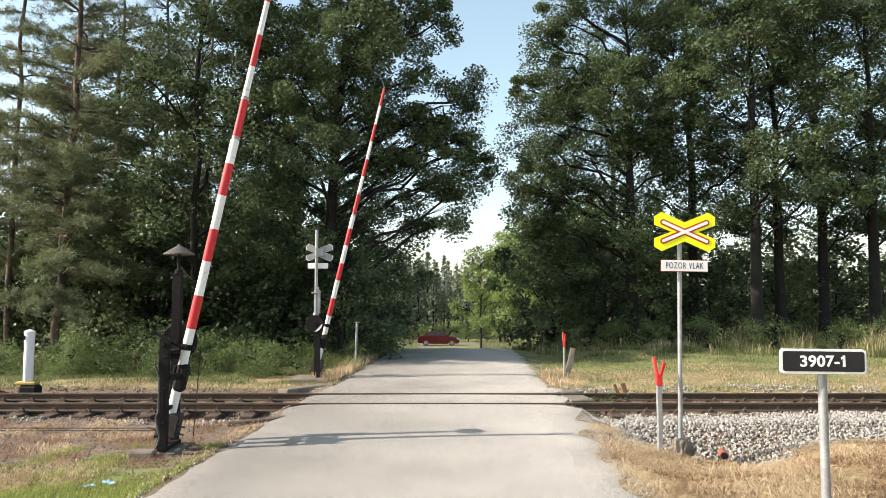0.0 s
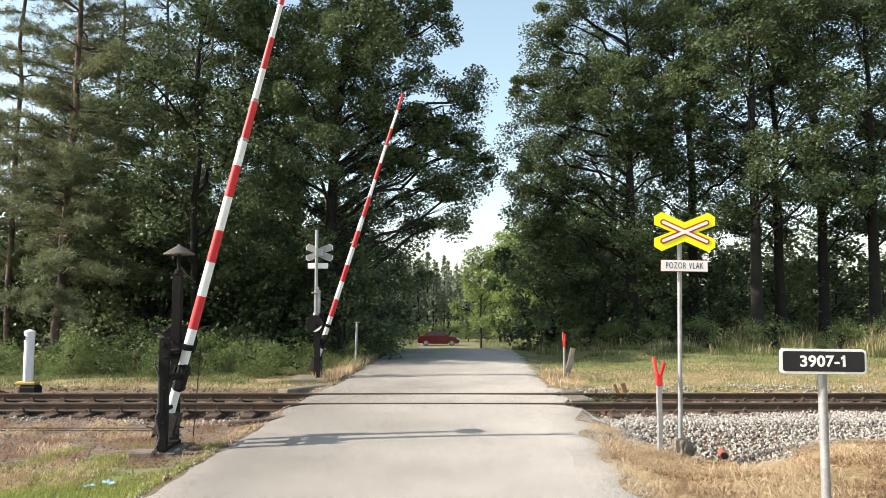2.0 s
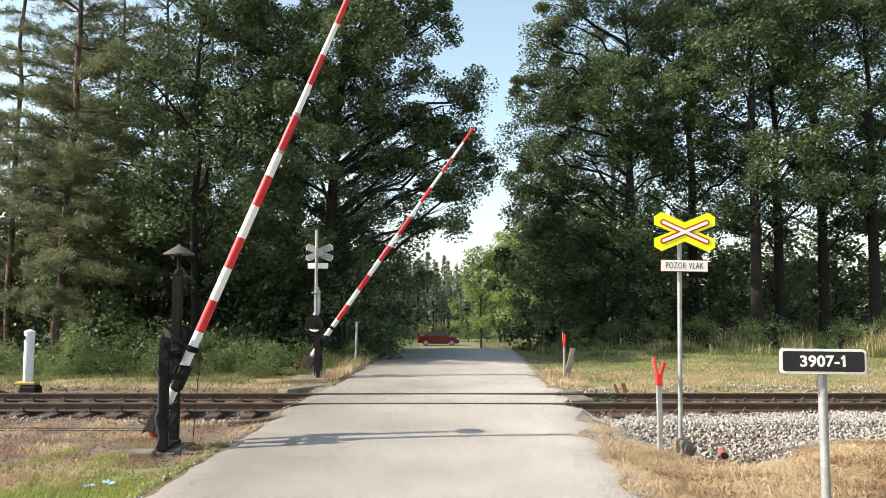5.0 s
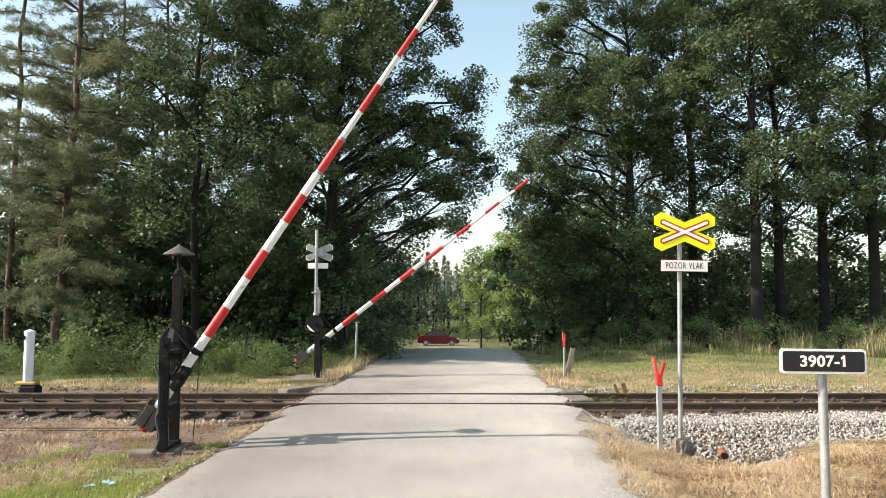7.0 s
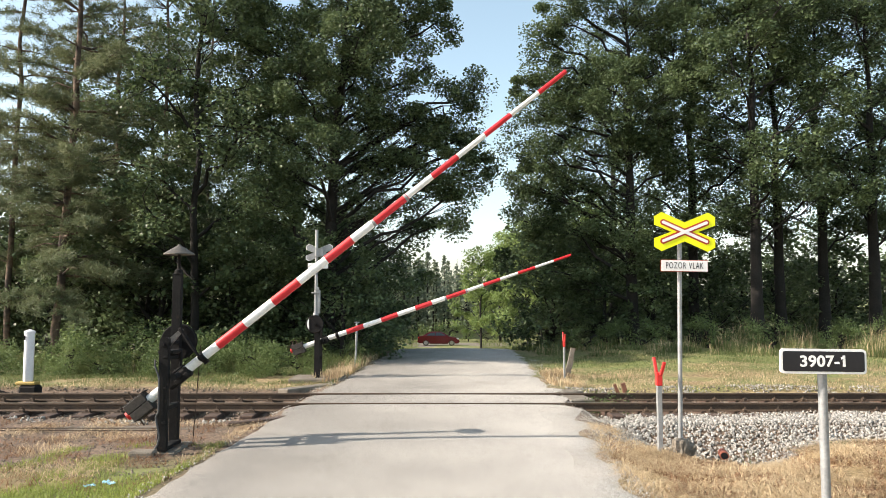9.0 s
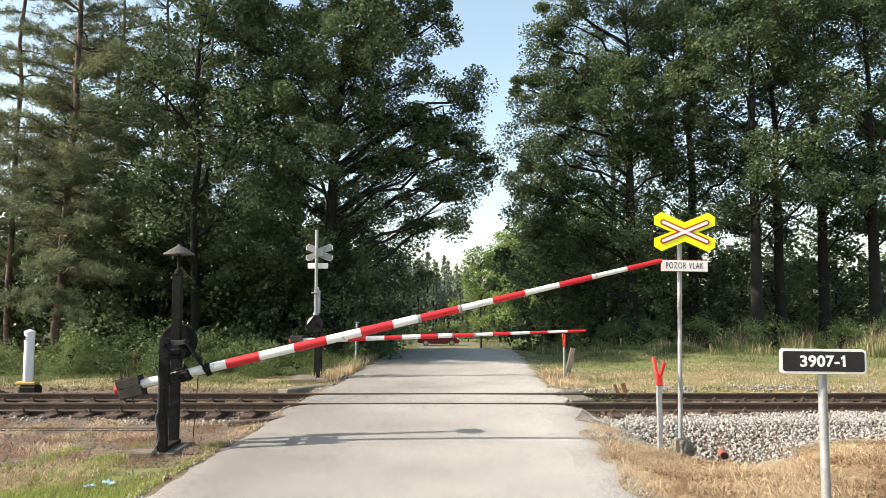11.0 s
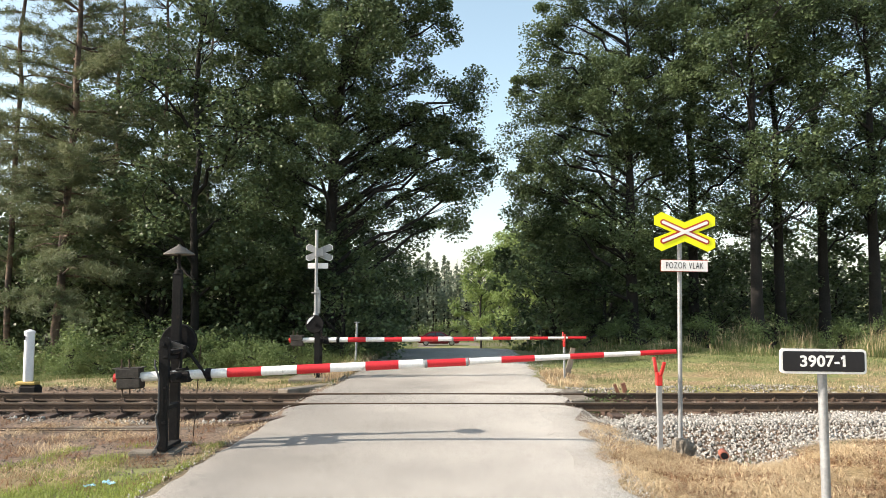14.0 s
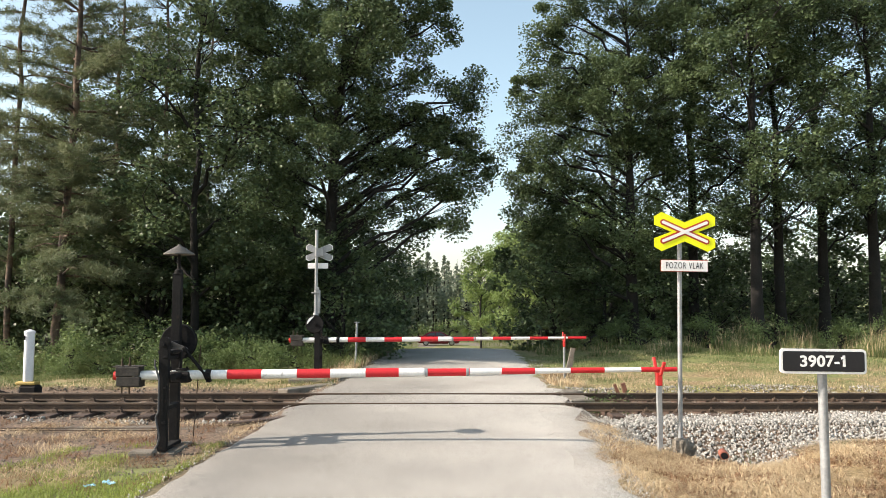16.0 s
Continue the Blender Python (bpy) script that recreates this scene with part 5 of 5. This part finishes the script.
def build_grass():
    g = np.random.default_rng(3)
    # straw on the near verge
    p = sow(105000, 1.6, 9.5, 4.5, 12.2, g, lambda x, y, r: (patchy(x, y, 2.2, 1.0) > -0.12 + r.normal(0, 0.15, len(x))) & ~((np.hypot((x - 4.1) / 1.0, (y - 10.95) / 0.85) < 1.0) | ((x > 2.7) & (y > 10.75))) & (x > road_right(y) + 0.2 * patchy(x, y, 2, 5)))
    stuff("dry_grass", blades(p, 0.125, 0.0045, g, 2.9), STRAW, "flattened straw-dry grass on the verge", "grass")
    p = sow(16000, 2.3, 9.5, 5.0, 11.5, g, lambda x, y, r: (patchy(x, y, 0.9, 4.0) > 0.12) & (x > 5.0 - 0.2 * (y - 8)))
    stuff("verge_grass", blades(p, 0.13, 0.003, g, 0.9), GRASS, "sparse green grass among straw", "grass")
    p = sow(42000, 1.7, 9.5, 4.8, 11.2, g, lambda x, y, r: (patchy(x, y, 1.6, 81.0) > 0.0) & ~(np.hypot((x - 4.1) / 1.0, (y - 10.95) / 0.85) < 1.0) & (x > road_right(y) + 0.1))
    stuff("dead_weeds", blades(p, 0.11, 0.0045, g, 2.4), DEAD, "reddish brown dead stalks among straw", "grass")
    # green turf by the road's near corner and thin tufts on bare earth
    p = sow(62000, -8.0, -2.8, 6.6, 10.4, g, lambda x, y, r: 1.7 * patchy(x, y, 1.3, 2.0) + 1.0 - 0.42 * (y - 6.8) - 0.12 * (x + 5) + 0.9 * (1 - sstep(0.2, 0.7, road_left(y) - x)) > r.uniform(-0.1, 0.8, len(x)))
    stuff("turf", blades(p, 0.08, 0.0035, g, 1.0), TURF, "short green turf by the road's edge", "grass")
    p = sow(26000, -13, -2.7, 8.2, 12.6, g, lambda x, y, r: patchy(x, y, 1.2, 9.0) > 0.1)
    stuff("dry_grass", blades(p, 0.12, 0.0028, g, 2.6), STRAW, "thin dry grass on bare earth", "grass")
    p = sow(27000, -13, -2.7, 7.8, 13.2, g, lambda x, y, r: patchy(x, y, 2.0, 19.0) > 0.04)
    stuff("dead_weeds", blades(p, 0.09, 0.004, g, 2.2), DEAD, "brown dead stalks on bare earth", "grass")
    # leafy weeds standing along the wood's edge
    for x0, x1, y0, y1, n in ((-14, -3.3, 19.5, 21.8, 1500), (5, 22, 24.5, 28, 420), (2.75, 4.0, 14.5, 15.3, 40)):
        s = sow(n, x0, x1, y0, y1, g, lambda x, y, r: patchy(x, y, 1.1, 60.0) > 0.0)
        hh = g.uniform(0.25, 1.0, len(s)) ** 1.3 * 1.15 * (1.0 if n > 100 else 0.4)
        f = g.uniform(0.1, 1, (len(s), 26))
        q = s[:, None] + np.stack([g.normal(0, 0.06, f.shape), g.normal(0, 0.06, f.shape), f * hh[:, None]], -1)
        stuff("weeds", leaves(q.reshape(-1, 3), 0.066, g, 0.42), BUSH, "tall leafy weeds along the wood's edge", "weeds")
    # strips behind the track, both sides
    p = sow(50000, -17, -2.2, 17.1, 21.5, g, lambda x, y, r: patchy(x, y, 0.8, 6.0) > -0.25 + 0.5 * (r.uniform(0, 1, len(x)) > 0.6))
    k = g.uniform(0, 1, len(p)) < np.clip((p[:, 1] - 17.0) / 1.8 + 0.5 * patchy(p[:, 0], p[:, 1], 0.5, 5), 0.35, 0.95)
    stuff("verge_grass", blades(p[k], 0.14, 0.005, g, 1.1), GRASS, "green verge grass behind the track", "grass")
    stuff("dry_grass", blades(p[~k], 0.10, 0.005, g, 2.0), STRAW, "dry verge grass behind the track", "grass")
    p = sow(60000, 2.6, 22, 17.0, 27, g, lambda x, y, r: patchy(x, y, 0.7, 16.0) > -0.3 + 0.5 * (r.uniform(0, 1, len(x)) > 0.6))
    k = g.uniform(0, 1, len(p)) < np.clip((p[:, 1] - 18.1) / 5.2 + 0.7 * patchy(p[:, 0], p[:, 1], 0.6, 2), 0.15, 0.95)
    stuff("verge_grass", blades(p[k], 0.11, 0.005, g, 1.0), GRASS, "green verge grass beyond the rails", "grass")
    stuff("dry_grass", blades(p[~k], 0.10, 0.005, g, 2.0), STRAW, "dry verge grass beyond the rails", "grass")
    # tall grass before the wood
    p = sow(60000, 3.6, 24, 22.5, 30, g, lambda x, y, r: (patchy(x, y, 0.9, 26.0) > -0.05) & (y > 27.0 - 0.25 * x + 1.5 * patchy(x, y, 0.5, 3)))
    k = g.uniform(0, 1, len(p)) < 0.86
    high = np.clip(0.5 + 1.3 * patchy(p[:, 0], p[:, 1], 0.55, 71.0), 0.18, 1.3) * (0.35 + 0.75 * sstep(4, 15, p[:, 0]))
    stuff("tall_grass", blades(p[k], 0.75 * high[k], 0.007, g, 0.5), GRASS, "tall green grass at the wood's edge", "grass")
    stuff("tall_grass", blades(p[~k], 1.2 * high[~k], 0.005, g, 0.5), STRAW, "tall ripe grass at the wood's edge", "grass")
    p = sow(14000, -16, -1.8, 21.0, 27, g, lambda x, y, r: patchy(x, y, 0.6, 36.0) > -0.1)
    stuff("tall_grass", blades(p, 0.5, 0.007, g, 0.5), GRASS, "tall weeds under the trees", "grass")
    # yellowed tufts by the road beyond the crossing
    p = sow(9000, -3.6, -1.6, 18.3, 26, g, lambda x, y, r: (x > road_left(y) - 0.75) & (patchy(x, y, 1.4, 46.0) > -0.2))
    stuff("dry_grass", blades(p, 0.3, 0.007, g, 0.8), STRAW, "yellowed tufts along the road's edge", "grass")
    p = sow(5000, 2.3, 4.2, 17.5, 21, g, lambda x, y, r: (x < road_right(y) + 0.9) & (patchy(x, y, 1.4, 56.0) > 0.0))
    stuff("dry_grass", blades(p, 0.22, 0.007, g, 0.9), STRAW, "yellowed tufts along the road's edge", "grass")
    p = sow(24000, -9, 9, 30, 86, g, lambda x, y, r: (np.abs(x - 0.5) > 3) | (y > 83))
    stuff("tall_grass", blades(p, 0.45, 0.014, g, 0.6), GRASS, "rough grass down the slope", "grass")


build_grass()


def build_stones():
    """Broken ballast: a few rough stone shapes, scattered, turned and scaled."""
    g = np.random.default_rng(8)
    bm = bmesh.new()
    bmesh.ops.create_icosphere(bm, subdivisions=1, radius=1.0)
    base = np.array([v.co[:] for v in bm.verts])
    tri = np.array([[v.index for v in f.verts] for f in bm.faces])
    bm.free()
    shapes = [np.round((base * g.uniform(0.7, 1.25, (len(base), 1))) * 2.6) / 2.6 * [1.0, 0.8, 0.7] for _ in range(12)]

    octa = np.array([[1, 0, 0], [0, 1, 0], [-1, 0, 0], [0, -1, 0], [0, 0, 1], [0, 0, -1.0]])
    chips = [octa * g.uniform(0.6, 1.3, (6, 1)) for _ in range(8)]
    octa_tri = np.array([[0, 1, 4], [1, 2, 4], [2, 3, 4], [3, 0, 4], [1, 0, 5], [2, 1, 5], [3, 2, 5], [0, 3, 5]])

    def heap(x, y, z, size, small):
        out = []
        for a, b, c, s in zip(x, y, z, size):
            q = np.array(Euler(g.uniform(0, 6.28, 3)).to_matrix())
            if small:
                out.append(((chips[g.integers(8)] @ q) * s + [a, b, c], octa_tri))
            else:
                out.append(((shapes[g.integers(12)] @ q) * s + [a, b, c], tri))
        return gather(out)

    def bed(n, x0, x1, y0, y1, lo, hi, keep, lift=0.01, small=False):
        x, y = g.uniform(x0, x1, n), g.uniform(y0, y1, n)
        k = keep(x, y)
        x, y = x[k], y[k]
        rise = g.uniform(-0.003, 0.006, len(x)) if small else g.uniform(-0.01, 0.025, len(x))
        return heap(x, y, land(x, y) + lift + rise, g.uniform(lo, hi, len(x)), small)

    hollow = lambda x, y: (x > road_right(y) + 0.45 + 0.25 * patchy(x, y, 1.5, 3)) & ((y > 10.95 + 0.35 * patchy(x, y, 0.9, 2)) | (np.hypot((x - 4.1) / 1.0, (y - 10.9) / 0.9) < 1))
    stuff("ballast", bed(17000, 2.4, 9.6, 9.8, 13.6, 0.013, 0.034, hollow), STONE, "clean pale ballast stones heaped in the hollow", "stones")
    stuff("ballast", bed(3000, 2.9, 12, 13.3, 14.05, 0.014, 0.032, lambda x, y: x > road_right(y) + 0.5), STONE, "pale ballast stones against the near rail", "stones")
    stuff("ballast", bed(3600, 2.5, 16, 13.4, 17.3, 0.018, 0.036, lambda x, y: x > road_right(y) + 0.25, 0.0), STONE_OLD, "brown stained ballast between the rails", "stones")
    stuff("ballast", bed(4600, -16, -2.6, 12.5, 17.2, 0.018, 0.036, lambda x, y: x < road_left(y) - 0.2, 0.0), STONE_OLD, "brown stained ballast between the rails", "stones")
    stuff("ballast", bed(450, -8, -3.2, 12.2, 13.4, 0.022, 0.045, lambda x, y: patchy(x, y, 1.2, 8) > 0.0), STONE, "pale stones spilt beside the rail", "stones")
    stuff("ballast", bed(1900, 2.5, 11, 16.6, 17.45, 0.014, 0.03, lambda x, y: patchy(x, y, 1.0, 18) > -0.05), STONE, "pale stones spilt beyond the rail", "stones")
    near_edge = lambda x, y: np.abs(np.where(x < 0, road_left(y) - x, x - road_right(y)) - 0.05) < (0.4 + 0.3 * patchy(x, y, 1.0, 38)) * np.where((x < 0) & (y < 13), 0.25, 1.0)
    stuff("gravel", bed(15000, -3.8, 3.6, 6.5, 26, 0.006, 0.015, near_edge, 0.03, True), CHIPS, "loose gravel along the road's edges", "stones")
    shoulder = lambda x, y: (x - road_right(y) > -0.55 + 0.3 * patchy(x, y, 0.8, 48)) & (x - road_right(y) < 0.42 + 0.5 * patchy(x, y, 1.1, 58))
    stuff("gravel", bed(17000, 1.2, 3.2, 6.5, 13.6, 0.003, 0.0075, shoulder, 0.045, True), CHIPS, "pale loose chippings on the road's shoulder", "stones")
    stuff("gravel", bed(5200, -12, -2.9, 8.2, 12.9, 0.008, 0.024, lambda x, y: patchy(x, y, 1.0, 28) > -0.15, 0.0, True), STONE_OLD, "small stones in bare earth", "stones")


build_stones()


# ---- what moves: the two arms come down, the wheels turn with them ----
def motions():
    near = [(0.0, 78.25), (0.5, 78.0), (1.0, 77.6), (1.5, 77.05), (2.0, 76.2), (2.5, 75.25), (3.0, 74.0), (3.5, 72.6), (4.2, 70.6), (5.2, 66.2), (6.3, 60.5), (6.6, 59.0), (7.0, 56.6), (7.4, 53.5), (7.8, 50.0), (8.2, 46.7), (8.6, 42.9), (9.0, 38.7), (9.2, 36.4), (10.2, 23.4), (11.0, 13.3), (11.3, 9.95), (11.5, 7.3), (11.7, 5.0), (11.9, 3.35), (12.1, 2.35), (12.3, 2.0), (12.5, 2.25), (13.0, 3.05), (13.5, 3.05), (14.0, 2.55), (14.5, 2.1), (15.0, 1.65), (15.5, 1.14), (16.0, 0.5)]
    far = [(0.0, 76.9), (0.5, 76.6), (1.0, 75.8), (1.5, 74.5), (2.0, 72.6), (2.5, 70.5), (3.0, 68.1), (3.5, 65.4), (4.2, 61.0), (5.2, 53.4), (6.3, 44.5), (6.6, 41.6), (7.0, 38.1), (7.4, 35.0), (7.8, 31.5), (8.2, 27.4), (8.6, 22.7), (9.0, 18.9), (9.2, 17.0), (10.2, 7.4), (11.0, 2.0), (11.3, 1.35), (11.9, 0.95), (12.3, 0.5), (16.0, 0.5)]
    for arm, wheel, rows in ((near_arm, near_wheel, near), (far_arm, far_wheel, far)):
        a, w = arm.location.copy(), wheel.location.copy()
        walk(arm, [(t, pose(*a, 0, -d, 0)) for t, d in rows])
        if wheel is far_wheel:
            walk(wheel, [(t, pose(*w, 0, (77 - d) * 2.34, 0)) for t, d in rows])
    # crank, wheel and pull rod of the near barrier follow its arm as a four-bar linkage
    turns, pulls = [], []
    for t, d in near:
        bx, bz = LUG * math.cos(radians(d)), LUG * math.sin(radians(d))
        dx, dz = bx - SHAFT[0], bz - SHAFT[1]
        far_off = math.hypot(dx, dz)
        inner = (CRANK ** 2 + far_off ** 2 - LINK ** 2) / (2 * CRANK * far_off)
        a = math.atan2(dz, dx) + math.acos(max(-1.0, min(1.0, inner)))
        cx, cz = SHAFT[0] + CRANK * math.cos(a), SHAFT[1] + CRANK * math.sin(a)
        turns.append((t, a))
        pulls.append((t, pose(cx, -0.145, 0.935 + cz, 0, -math.degrees(math.atan2(bz - cz, bx - cx)), 0)))
    walk(near_crank, [(t, pose(SHAFT[0], -0.11, 0.935 + SHAFT[1], 0, -math.degrees(a), 0)) for t, a in turns])
    walk(near_link, pulls)
    hub = near_wheel.location.copy()
    walk(near_wheel, [(t, pose(*hub, 0, -math.degrees(a), 0)) for t, a in turns])


motions()
